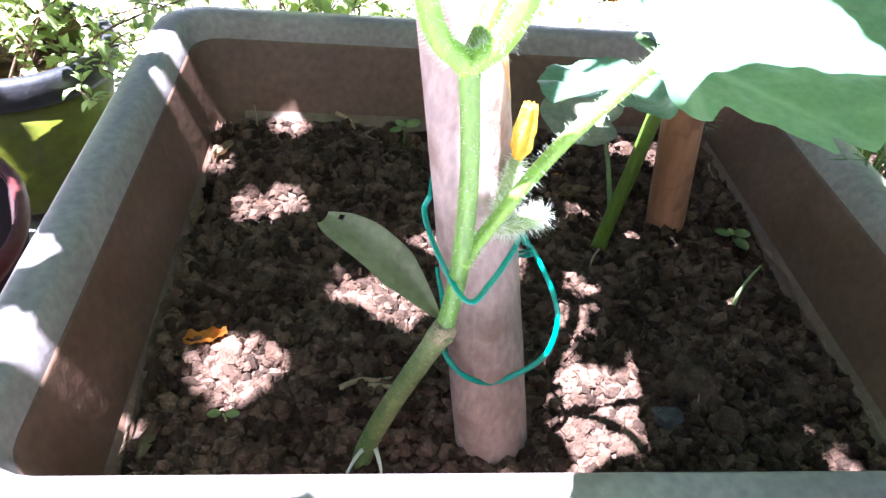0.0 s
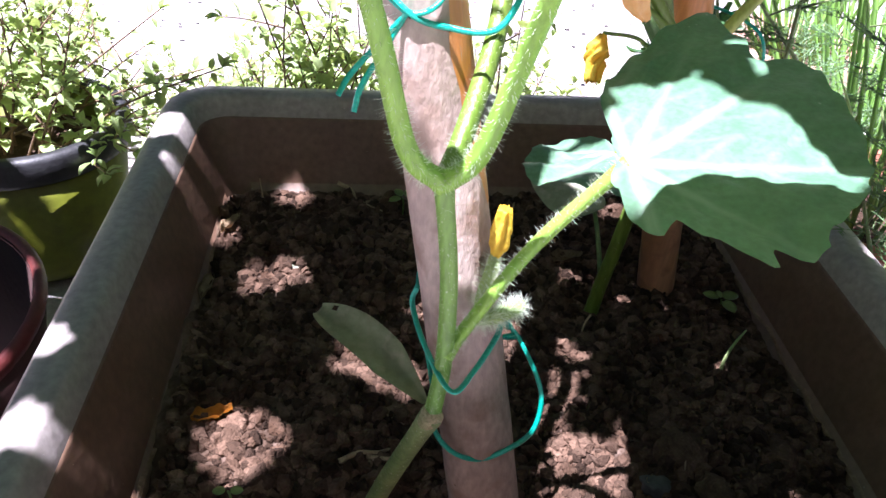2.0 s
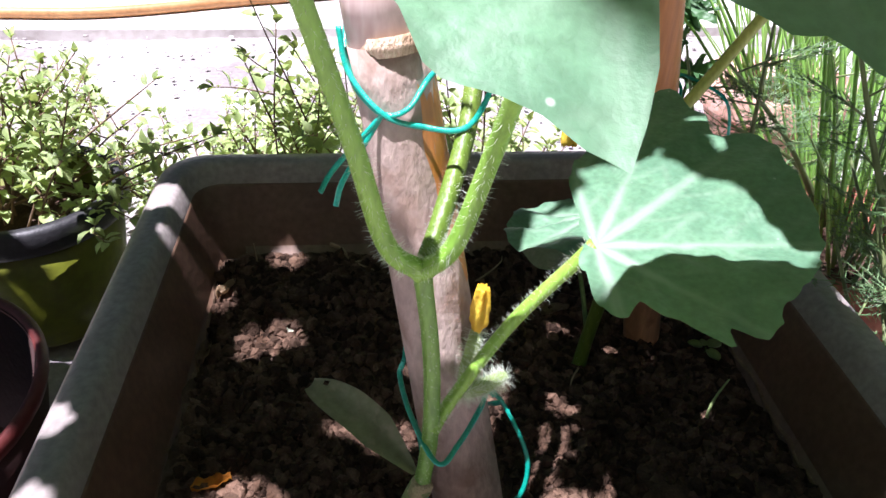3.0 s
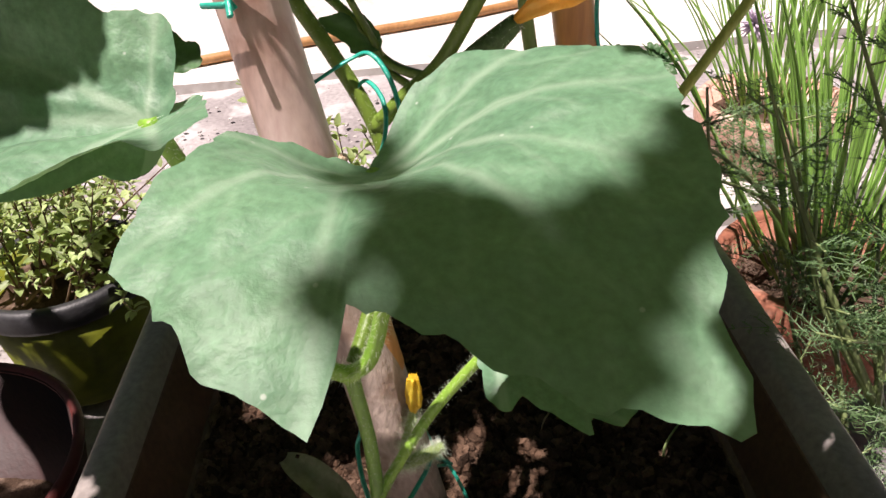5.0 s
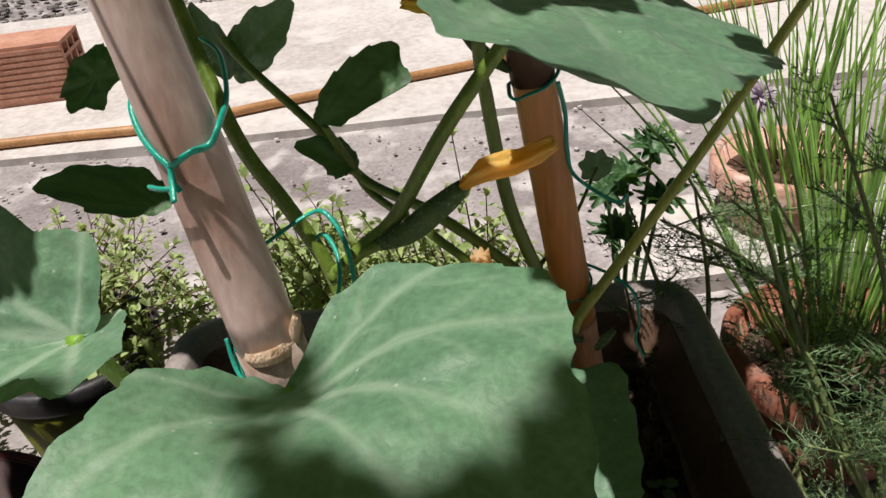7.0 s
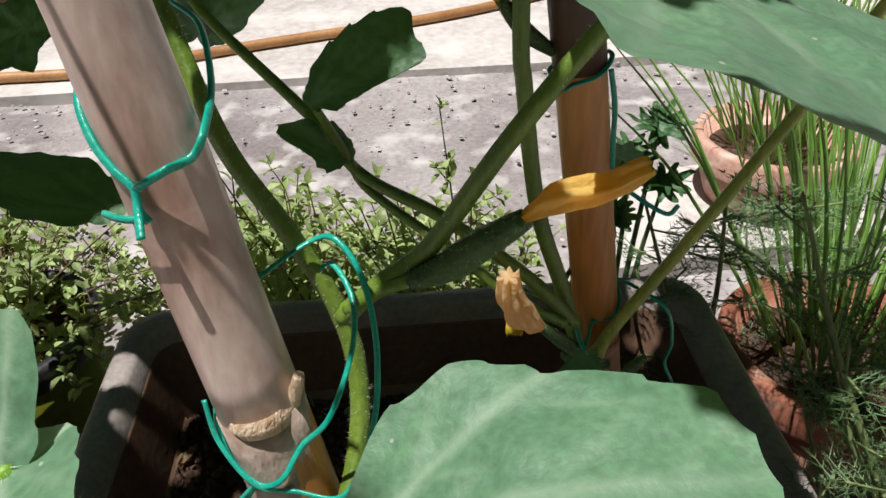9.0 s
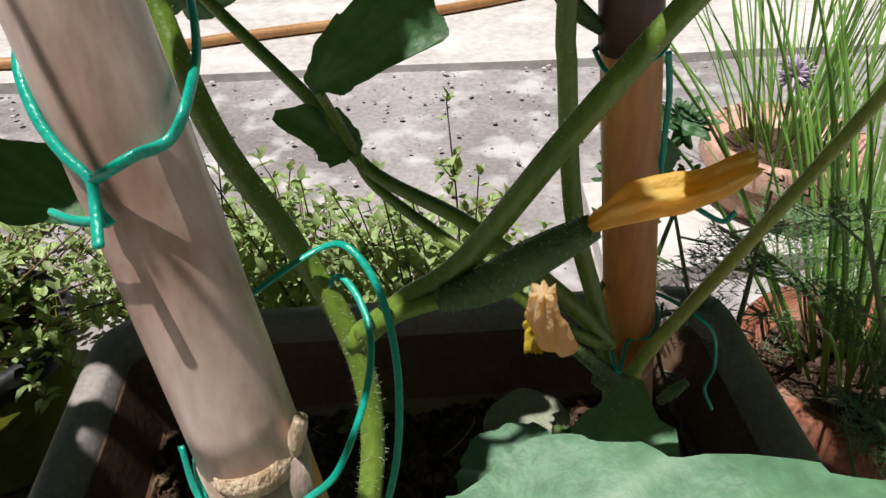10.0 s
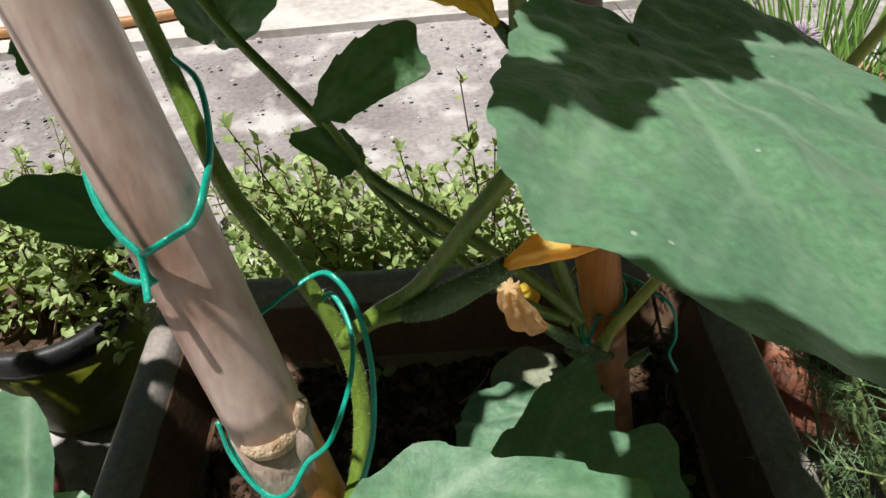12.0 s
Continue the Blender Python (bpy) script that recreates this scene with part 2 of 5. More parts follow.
def tube(bm, path, radius, sides=10, ridges=0, ridge=0.0, close=True, wob=0.0):
    """Sweeps a round section along a path; radius is a number or a function of 0..1."""
    rad = radius if callable(radius) else (lambda u: radius)
    rings = []
    up = Vector((0.13, 0.97, 0.21))
    n = len(path)
    for i, p in enumerate(path):
        d = (path[min(i + 1, n - 1)] - path[max(i - 1, 0)]).normalized()
        side = d.cross(up).normalized()
        up = side.cross(d).normalized()
        u = i / (n - 1)
        ring = []
        for k in range(sides):
            a = 2 * math.pi * k / sides
            r = rad(u) * (1 + ridge * math.cos(ridges * a))
            if wob:
                r *= 1 + wob * noise.noise(p * 60 + Vector((math.cos(a), math.sin(a), 0)))
            ring.append(bm.verts.new(p + side * (r * math.cos(a)) + up * (r * math.sin(a))))
        rings.append(ring)
    for i in range(n - 1):
        for k in range(sides):
            bm.faces.new((rings[i][k], rings[i][(k + 1) % sides], rings[i + 1][(k + 1) % sides], rings[i + 1][k]))
    if close:
        bm.faces.new(rings[0])
        bm.faces.new(rings[-1][::-1])
    return rings


def rounded_rect(w, d, r, cx, cy, z, seg=6):
    out = []
    for sx, sy, a0 in ((1, 1, 0), (-1, 1, 90), (-1, -1, 180), (1, -1, 270)):
        for k in range(seg + 1):
            a = radians(a0 + 90 * k / seg)
            out.append(Vector((cx + sx * (w / 2 - r) + r * math.cos(a), cy + sy * (d / 2 - r) + r * math.sin(a), z)))
    return out


def loft(bm, loops, cap_first=False, cap_last=False):
    rings = [[bm.verts.new(p) for p in lp] for lp in loops]
    m = len(rings[0])
    for a, b in zip(rings, rings[1:]):
        for k in range(m):
            bm.faces.new((a[k], a[(k + 1) % m], b[(k + 1) % m], b[k]))
    if cap_first:
        bm.faces.new(rings[0][::-1])
    if cap_last:
        bm.faces.new(rings[-1])


def lathe(bm, profile, centre, sides=48):
    """Turns (radius, height) pairs about the upright through centre."""
    c = Vector(centre)
    rings = [[bm.verts.new(c + Vector((r * math.cos(2 * math.pi * k / sides), r * math.sin(2 * math.pi * k / sides), z))) for k in range(sides)] for r, z in profile]
    for a, b in zip(rings, rings[1:]):
        for k in range(sides):
            bm.faces.new((a[k], a[(k + 1) % sides], b[(k + 1) % sides], b[k]))
    return rings


GROUND = -0.133
RIM_W, RIM_L, RIM_Z = 0.40, 0.368, 0.073

# ground: one sheet to the horizon, finely uneven near the pots
bm = bmesh.new()
edges_x = [-60, -20, -8, -4] + [-2.4 + 0.06 * i for i in range(91)] + [4, 8, 20, 60]
edges_y = [-60, -20, -6, -2] + [-0.6 + 0.06 * i for i in range(81)] + [5.5, 9, 20, 60]
grid = [[bm.verts.new((x, y, GROUND - 0.004 + (0.012 * noise.noise(Vector((x * 2.1, y * 2.1, 0))) + 0.004 * noise.noise(Vector((x * 11, y * 11, 3))) - 0.004 if abs(x) < 3 and -0.7 < y < 4.5 else 0)))
         for x in edges_x] for y in edges_y]
for j in range(len(edges_y) - 1):
    for i in range(len(edges_x) - 1):
        bm.faces.new((grid[j][i], grid[j][i + 1], grid[j + 1][i + 1], grid[j + 1][i]))
tagged(part("ground", bm, M_YARD), "sunlit gritty grey-brown yard with small stones", "ground", kind="structure")

# pale concrete path across the yard, and a slab behind the planter
def slab(name, label, outline, top, mat, bulge=0.0):
    bm = bmesh.new()
    lo = [bm.verts.new((x, y, GROUND - 0.02)) for x, y in outline]
    hi = [bm.verts.new((x, y, top)) for x, y in outline]
    n = len(outline)
    for k in range(n):
        bm.faces.new((lo[k], lo[(k + 1) % n], hi[(k + 1) % n], hi[k]))
    bm.faces.new(hi)
    tagged(part(name, bm, mat, smooth=False), label, "pavement", kind="structure")


def wavy(y, x0, x1, n, amp, seed):
    return [(x0 + (x1 - x0) * i / n, y + amp * noise.noise(Vector((i * 0.6, seed, 0)))) for i in range(n + 1)]


slab("pavement", "bright sunlit concrete path", wavy(1.304, -7, 7, 60, 0.04, 3) + wavy(2.576, 7, -7, 60, 0.05, 5), GROUND + 0.010, M_CONCRETE)
slab("pavement_slab", "bright concrete slab behind the planter", [(0.441, 0.632), (0.825, 0.664), (0.833, 0.888), (0.465, 0.840)], GROUND + 0.016, M_CONCRETE)

# planter
planter = thing("planter", "taupe plastic planter box with flanged rim, filled with soil", "planter", (0.2, RIM_L / 2, GROUND))
TURN = Matrix.Translation((0.2, RIM_L / 2, 0)) @ Matrix.Rotation(radians(-1.4), 4, "Z") @ Matrix.Translation((-0.2, -RIM_L / 2, 0))
planter.rotation_euler = (0, 0, radians(-1.4))
cx, cy = RIM_W / 2, RIM_L / 2


def box_loop(inset, z, r=0.045):
    return [p - Vector((0.2, RIM_L / 2, GROUND)) for p in rounded_rect(RIM_W - 2 * inset, RIM_L - 2 * inset, max(r - 0.024, 0.010), cx, cy, z)]


bm = bmesh.new()
loft(bm, [box_loop(0.075, GROUND + 0.004, 0.03), box_loop(0.070, GROUND + 0.002, 0.03), box_loop(0.008, RIM_Z - 0.028, 0.04), box_loop(-0.004, RIM_Z - 0.022, 0.046), box_loop(-0.004, RIM_Z - 0.016, 0.046), box_loop(0.0045, RIM_Z - 0.0155, 0.044), box_loop(0.0052, RIM_Z - 0.018, 0.044),
          box_loop(0.022, 0.005, 0.040), box_loop(0.028, -0.03, 0.038)], cap_first=True)
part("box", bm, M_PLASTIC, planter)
bm = bmesh.new()
loft(bm, [box_loop(0.0045, RIM_Z - 0.030, 0.043), box_loop(-0.016, RIM_Z - 0.030, 0.055), box_loop(-0.0215, RIM_Z - 0.026, 0.058), box_loop(-0.0215, RIM_Z - 0.006, 0.058), box_loop(-0.018, RIM_Z - 0.002, 0.056),
          box_loop(-0.003, RIM_Z, 0.047), box_loop(0.0, RIM_Z - 0.003, 0.045), box_loop(0.0042, RIM_Z - 0.0150, 0.044), box_loop(0.0052, RIM_Z - 0.0185, 0.044)])
part("rim", bm, M_RIM, planter, "flanged rim, coloured paler for sun and sky light")


def soil_height(x, y):
    q = Vector((x, y, 0))
    h = 0.010 * noise.noise(q * 9) + 0.006 * noise.noise(q * 26 + Vector((5, 1, 0))) + 0.0030 * noise.noise(q * 75) + 0.0016 * noise.noise(q * 190)
    return h + 0.002


bm = bmesh.new()
NX, NY = 190, 176
x0, x1, y0, y1 = 0.016, 0.384, 0.014, RIM_L - 0.014
rows = [[bm.verts.new((x0 + (x1 - x0) * i / NX, y0 + (y1 - y0) * j / NY, soil_height(x0 + (x1 - x0) * i / NX, y0 + (y1 - y0) * j / NY))) for i in range(NX + 1)] for j in range(NY + 1)]
for j in range(NY):
    for i in range(NX):
        bm.faces.new((rows[j][i], rows[j][i + 1], rows[j + 1][i + 1], rows[j + 1][i]))
soil = tagged(part("soil", bm, M_SOIL), "dark brown crumbly potting soil filling the planter", "soil", kind="stuff")
soil.matrix_world = TURN


# clods: loose crumbs all over the soil
def clods(count, seed, rmin, rmax):
    rnd = random.Random(seed)
    base = bmesh.new()
    bmesh.ops.create_icosphere(base, subdivisions=1, radius=1)
    bv = [v.co.copy() for v in base.verts]
    bf = [[v.index for v in f.verts] for f in base.faces]
    base.free()
    verts, faces = [], []
    for _ in range(count):
        x, y = rnd.uniform(0.026, 0.374), rnd.uniform(0.024, RIM_L - 0.024)
        r = rmin + (rmax - rmin) * rnd.random() ** 3.2
        c = Vector((x, y, soil_height(x, y) + r * rnd.uniform(-0.1, 0.5)))
        turn = Euler((rnd.uniform(0, 6), rnd.uniform(0, 6), rnd.uniform(0, 6))).to_matrix()
        sc = Vector((rnd.uniform(0.7, 1.2), rnd.uniform(0.7, 1.2), rnd.uniform(0.55, 0.95))) * r
        o = len(verts)
        for v in bv:
            k = 1 + 0.6 * noise.noise(v * 2.2 + c * 900)
            w = turn @ Vector((v.x * sc.x * k, v.y * sc.y * k, v.z * sc.z * k))
            verts.append(c + w)
        faces += [[o + i for i in f] for f in bf]
    me = bpy.data.meshes.new("soil_clods")
    me.from_pydata(verts, [], faces)
    return me


tagged(part("soil_crumbs", clods(30000, 3, 0.0007, 0.0058), M_CLOD, None, smooth=False), "loose dark soil crumbs lying on the bed", "soil", kind="stuff")


def stake(name, label, low, high, r0, r1, knot_at, mats):
    ob = thing(name, label, "stake", low)
    a, b = Vector((0, 0, 0)), Vector(high) - Vector(low)
    k = knot_at
    bm = bmesh.new()
    tube(bm, [a.lerp(b, u * k) for u in np.linspace(0, 1, 24)], lambda u: r0 + (r1 - r0) * u * k + 0.0006 * math.exp(-((u - 1) / 0.02) ** 2), 28, wob=0.03)
    part("lower_joint", bm, mats[0], ob)
    bm = bmesh.new()
    tube(bm, [a.lerp(b, k + u * (1 - k)) for u in np.linspace(0, 1, 24)], lambda u: r0 + (r1 - r0) * (k + u * (1 - k)), 28, wob=0.02)
    part("upper_joint", bm, mats[1], ob)
    bm = bmesh.new()
    tube(bm, [a.lerp(b, k + u * 0.0048) for u in np.linspace(-1, 1, 9)], lambda u: (r0 + (r1 - r0) * k) * (1.0 + 0.07 * math.exp(-((u - 0.5) / 0.32) ** 2)), 60, wob=0.16)
    part("node_ring", bm, M_FIBRE, ob, "rough fibrous node ring")
    return ob


AX0, AX1 = Vector((0.183, 0.070, 0.0)), Vector((0.118, 0.122, 0.4))
axd = (AX1 - AX0) / 0.4
stake("bamboo_stake", "thick weathered bamboo stake leaning in the soil", AX0 - axd * 0.05, AX0 + axd * 0.62, 0.0175, 0.0105, 0.458, (M_CANE_LOW, M_CANE))
BX0, BX1 = Vector((0.322, 0.234, 0.0)), Vector((0.262, 0.217, 0.4))
bxd = (BX1 - BX0) / 0.4
stake("bamboo_stake", "slim orange-brown bamboo stake in the soil", BX0 - bxd * 0.05, BX0 + bxd * 0.62, 0.0125, 0.0105, 0.31, (M_CANE_SLIM, M_CANE_RAW))



# orange strip of bare cane under the node
thick = [o for o in bpy.data.objects if o.name.startswith("bamboo_stake") and o.parent is None][0]
bm = bmesh.new()
strip = []
for z in np.linspace(0.165, 0.2515, 16):
    c = AX0 + axd * float(z) - (AX0 - axd * 0.05)
    rr = 0.0175 + (0.0105 - 0.0175) * (float(z) + 0.05) / 0.67 + 0.0004
    lo = -62 + 10 * noise.noise(Vector((float(z) * 60, 2, 0))) + 40 * max(0, 0.2 - float(z)) / 0.035
    strip.append([bm.verts.new(c + Vector((math.cos(radians(a)), math.sin(radians(a)), 0)) * rr) for a in np.linspace(lo, 60, 12)])
for a, b in zip(strip, strip[1:]):
    for k in range(11):
        bm.faces.new((a[k], a[k + 1], b[k + 1], b[k]))
part("bare_strip", bm, M_CANE_RAW, thick, "orange strip of bare cane")

slim = [o for o in bpy.data.objects if o.name.startswith("bamboo_stake")][-1]
bm = bmesh.new()
tube(bm, [BX0 + bxd * z - (BX0 - bxd * 0.05) for z in np.linspace(0.318, 0.60, 14)], 0.0117, 24, wob=0.05)
part("dark_joint", bm, M_CANE_DARK, slim, "dark stained upper joint")


def reach_of(knots):
    ks = sorted(knots)
    ks = [(ks[-1][0] - 360, ks[-1][1])] + ks + [(ks[0][0] + 360, ks[0][1])]

    def reach(a):
        for (a0, r0), (a1, r1) in zip(ks, ks[1:]):
            if a0 <= a <= a1:
                f = (a - a0) / max(a1 - a0, 1e-6)
                f = f * f * (3 - 2 * f)
                return r0 + (r1 - r0) * f
        return ks[0][1]
    return ks, reach


def leaf(parent, origin, attach, tip, up, size, knots, cup=0.0, droop=0.0, wave=0.06, serr=0.035, mat=None, seed=1, label="", lobes=None, seg=168, name="leaf", hump=0.0, side_bend=0.0, quilt=0.062, veins=True, dish=None):
    """A lobed, toothed leaf under a plant. knots: (degrees from the tip direction, reach) round the stalk's end; size scales the reach."""
    mat = mat or M_LEAF
    att, t, u = Vector(attach) - Vector(origin), Vector(tip).normalized(), Vector(up).normalized()
    s = t.cross(u).normalized()
    u = s.cross(t).normalized()
    ks, reach = reach_of(knots)
    big = max(r for _, r in ks)
    rnd = random.Random(seed)
    lobes = lobes or [a for i, (a, r) in enumerate(ks[1:-1], 1) if r >= ks[i - 1][1] and r >= ks[i + 1][1] and abs(a) < 165]

    def height(x, y):
        r2 = (x * x + y * y) / (big * big)
        x1, y1 = x / big, y / big
        h = cup * r2 - droop * max(0, x1) ** 2 - side_bend * y1 * abs(y1) + hump * abs(y1)
        h += wave * (noise.noise(Vector((x1 * 1.9, y1 * 1.9, seed * 3.1))) + 0.4 * noise.noise(Vector((x1 * 5, y1 * 5, seed * 1.7)))) * min(1, 3 * math.sqrt(r2))
        if dish:
            h += dish[0] / (size * big) * (1 - math.exp(-(x * x + y * y) * size * size / dish[1] ** 2))
        h += 0.010 * noise.noise(Vector((x1 * 14, y1 * 14, seed)))
        near = 9.0
        for a in lobes:
            ca, sa = math.cos(radians(a)), math.sin(radians(a))
            near = min(near, abs(x1 * sa - y1 * ca) if x1 * ca + y1 * sa > 0 else math.sqrt(r2))
        h += quilt * (1 - math.exp(-(near / 0.10) ** 2)) * min(1, 2.2 * math.sqrt(r2))
        return size * big * h

    def place(x, y, lift=0.0):
        return att + t * (x * size) + s * (y * size) + u * (height(x, y) + lift)

    bm = bmesh.new()
    RINGS = (48 if size * big > 0.05 else 20) if veins else 4
    tint = [0.8]

    def vein_at(x, y):
        """How much of a vein lies at a place of the blade: ribs to the lobes, and side veins off the nearest rib."""
        best, rib = 9.0, (0, 0)
        for a in lobes:
            ca, sa = math.cos(radians(a)), math.sin(radians(a))
            along, off = x * ca + y * sa, abs(x * sa - y * ca)
            if along > 0 and off < best:
                best, rib = off, (along, off)
        along, off = rib[0] * size, rib[1] * size
        off += 0.0016 * noise.noise(Vector((x * size * 40, y * size * 40, seed)))
        main = math.exp(-(off / 0.0017) ** 2)
        gap = 0.021
        q = (along - abs(off) * 1.15 + 0.003 * noise.noise(Vector((x * size * 60, y * size * 60, seed + 5)))) / gap
        side = math.exp(-((q - round(q)) * gap / 0.0017) ** 2) * (1 if off > 0 else 0)
        return max(main * max(0.25, 1 - along / (size * big)), 0.26 * side)

    centre = bm.verts.new(place(0, 0))
    teeth = [rnd.uniform(0.4, 1.4) for _ in range(seg)]
    rings = []
    for j in range(1, RINGS + 1):
        f = j / RINGS
        ring = []
        for k in range(seg):
            a = -180 + 360 * k / seg
            r = reach(a)
            tooth = serr * 0.5 * (0.9, 0.1, -0.35, -0.4, 0.0)[k % 5] * teeth[k - k % 5] * (f ** 8)
            r = r * (f + tooth)
            vx, vy = r * math.cos(radians(a)), r * math.sin(radians(a))
            ring.append(bm.verts.new(place(vx, vy)))
            tint.append(vein_at(vx, vy) if veins else 0.0)
        rings.append(ring)
    for k in range(seg):
        bm.faces.new((centre, rings[0][k], rings[0][(k + 1) % seg]))
    for a, b in zip(rings, rings[1:]):
        for k in range(seg):
            bm.faces.new((a[k], b[k], b[(k + 1) % seg], a[(k + 1) % seg]))
    ob = part(name, bm, mat, parent, label)
    layer = ob.data.attributes.new("vein", "FLOAT", "POINT")
    layer.data.foreach_set("value", tint)
    return ob


def bristles(bm, path, radius, count, length, seed, sides_only=False):
    """Short tapering hairs standing off a stem."""
    rnd = random.Random(seed)
    rad = radius if callable(radius) else (lambda u: radius)
    for _ in range(count):
        u = rnd.random()
        i = min(int(u * (len(path) - 1)), len(path) - 2)
        p = path[i].lerp(path[i + 1], u * (len(path) - 1) - i)
        d = (path[i + 1] - path[i]).normalized()
        side = d.orthogonal().normalized()
        out = (Matrix.Rotation(rnd.uniform(0, 6.283), 3, d) @ side + d * rnd.uniform(-0.15, 0.4)).normalized()
        base = p + out * rad(u) * 0.9
        l = length * rnd.uniform(0.5, 1.2)
        w = out.orthogonal().normalized() * 0.00008
        w2 = out.cross(w).normalized() * 0.00008
        v = [bm.verts.new(base + w), bm.verts.new(base - w * 0.5 + w2), bm.verts.new(base - w * 0.5 - w2), bm.verts.new(base + out * (l + rad(u) * 0.1))]
        bm.faces.new((v[0], v[1], v[3]))
        bm.faces.new((v[1], v[2], v[3]))
        bm.faces.new((v[2], v[0], v[3]))


def stem(parent, origin, pts, r0, r1, mat, name="stem", label="", hairs=0, hair=0.0014, seed=1, flare=0.0, n=44):
    path = [p - Vector(origin) for p in smooth_path(pts, n)]
    rad = lambda u: r0 + (r1 - r0) * u + flare * (math.exp(-(u / 0.05) ** 2) + math.exp(-((1 - u) / 0.06) ** 2)) * r0
    bm = bmesh.new()
    tube(bm, path, rad, 15, ridges=5, ridge=0.055)
    ob = part(name, bm, mat, parent, label)
    if hairs:
        bm = bmesh.new()
        bristles(bm, path, rad, hairs, hair, seed)
        tagged(part("bristle_coat", bm, M_HAIR, ob, smooth=False), "fine white bristles", kind="stuff")
    return ob


def fruit(parent, origin, pts, r, name="young_fruit", spikes=70, seed=1, mat=None, spine=0.0012):
    path = [p - Vector(origin) for p in smooth_path(pts, 26)]
    rad = lambda u: r * (0.30 + 0.75 * math.sin(math.pi * (0.12 + 0.76 * u)) ** 0.8)
    bm = bmesh.new()
    tube(bm, path, rad, 18, ridges=7, ridge=0.05, wob=0.08)
    ob = part(name, bm, mat or M_FRUIT, parent, "small bristly green fruit")
    bm = bmesh.new()
    bristles(bm, path, rad, spikes, spine, seed)
    tagged(part("bristle_coat", bm, M_HAIR, ob, smooth=False), "fine pale spines", kind="stuff")
    return ob


def withered_flower(parent, origin, pts, r, mat, seed=1, petals=5, name="flower", label="withered crumpled flower", flat=1.0):
    """A shrivelled trumpet of folded petals along a line."""
    path = [p - Vector(origin) for p in smooth_path(pts, 22)]
    bm = bmesh.new()
    rings = []
    up = Vector((0.2, 0.5, 0.8))
    sides = 30
    for i, p in enumerate(path):
        d = (path[min(i + 1, 22)] - path[max(i - 1, 0)]).normalized()
        a1 = d.cross(up).normalized()
        a2 = a1.cross(d).normalized()
        u = i / 22
        ring = []
        for k in range(sides):
            a = 2 * math.pi * k / sides
            prof = 0.35 + 0.65 * min(1, u * 3.0) * (1 - 0.55 * max(0, u - 0.55) / 0.45)
            rr = r * prof * (1 + 0.32 * math.sin(petals * a + 5 * u) * min(1, 0.3 + u) + 0.25 * noise.noise(Vector((math.cos(a) * 2, math.sin(a) * 2, u * 7 + seed * 5))))
            ring.append(bm.verts.new(p + a1 * (rr * math.cos(a)) + a2 * (rr * math.sin(a) * flat) + d * (r * 0.5 * u * u * noise.noise(Vector((k * 0.7, seed, 0))))))
        rings.append(ring)
    for i in range(22):
        for k in range(sides):
            bm.faces.new((rings[i][k], rings[i][(k + 1) % sides], rings[i + 1][(k + 1) % sides], rings[i + 1][k]))
    bm.faces.new(rings[0])
    tipc = bm.verts.new(path[-1] - (path[-1] - path[-3]) * 0.6)
    for k in range(sides):
        bm.faces.new((rings[-1][k], rings[-1][(k + 1) % sides], tipc))
    return part(name, bm, mat, parent, label)


M_FRUIT = material("young_fruit", (0.036, 0.080, 0.016), (0.075, 0.130, 0.034), 60, 0.6, 0.5, bump_scale=420)

# ---- first vine: stem in front of the thick stake ----
O1 = (0.125, 0.057, 0.0)
vine = thing("vine_plant", "bristly green climbing vine tied to the thick bamboo stake", "plant", O1)
stem(vine, O1, [(0.1208, 0.0579, -0.0130), (0.1250, 0.0577, 0.0114), (0.1354, 0.0523, 0.0496), (0.1505, 0.0481, 0.0914)], 0.0044, 0.0041, M_STEM_LOW, "lower_stem", "older ridged stem rooted in soil", 60, 0.0008, 3, flare=0.15)
stem(vine, O1, [(0.1505, 0.0478, 0.0897), (0.1539, 0.0503, 0.1175), (0.1539, 0.0535, 0.1546), (0.1499, 0.0566, 0.1946)], 0.0033, 0.0031, M_STEM_SPECK, "stem", "ridged green stem with pale specks", 520, 0.0010, 4, flare=0.2)
stem(vine, O1, [(0.1518, 0.0600, 0.1946), (0.1579, 0.0711, 0.2042), (0.1700, 0.0998, 0.2265), (0.1735, 0.1170, 0.2490), (0.1689, 0.1286, 0.2720), (0.1544, 0.1384, 0.3008), (0.1376, 0.1473, 0.3306), (0.1216, 0.1720, 0.3712), (0.1058, 0.1872, 0.4409), (0.0955, 0.1970, 0.5406)], 0.0036, 0.0033, M_STEM, "main_stem", "", 1300, 0.0016, 5, n=90)
stem(vine, O1, [(0.1496, 0.0565, 0.1916), (0.1380, 0.0515, 0.2055), (0.1289, 0.0443, 0.2434), (0.1175, 0.0350, 0.2880), (0.1080, 0.0277, 0.3230)], 0.0036, 0.0026, M_STEM_FRESH, "petiole", "", 800, 0.0030, 6, flare=0.15)
stem(vine, O1, [(0.1496, 0.0565, 0.1916), (0.1601, 0.0531, 0.2040), (0.1684, 0.0465, 0.2368), (0.1725, 0.0270, 0.2760), (0.1715, 0.0080, 0.3085)], 0.0036, 0.0024, M_STEM_FRESH, "petiole", "", 800, 0.0030, 7, flare=0.15)
stem(vine, O1, [(0.1543, 0.0499, 0.1211), (0.1645, 0.0556, 0.1352), (0.1845, 0.0600, 0.1650), (0.2105, 0.0590, 0.1985)], 0.0026, 0.0024, M_STEM_FRESH, "petiole", "", 700, 0.0026, 8, flare=0.2)
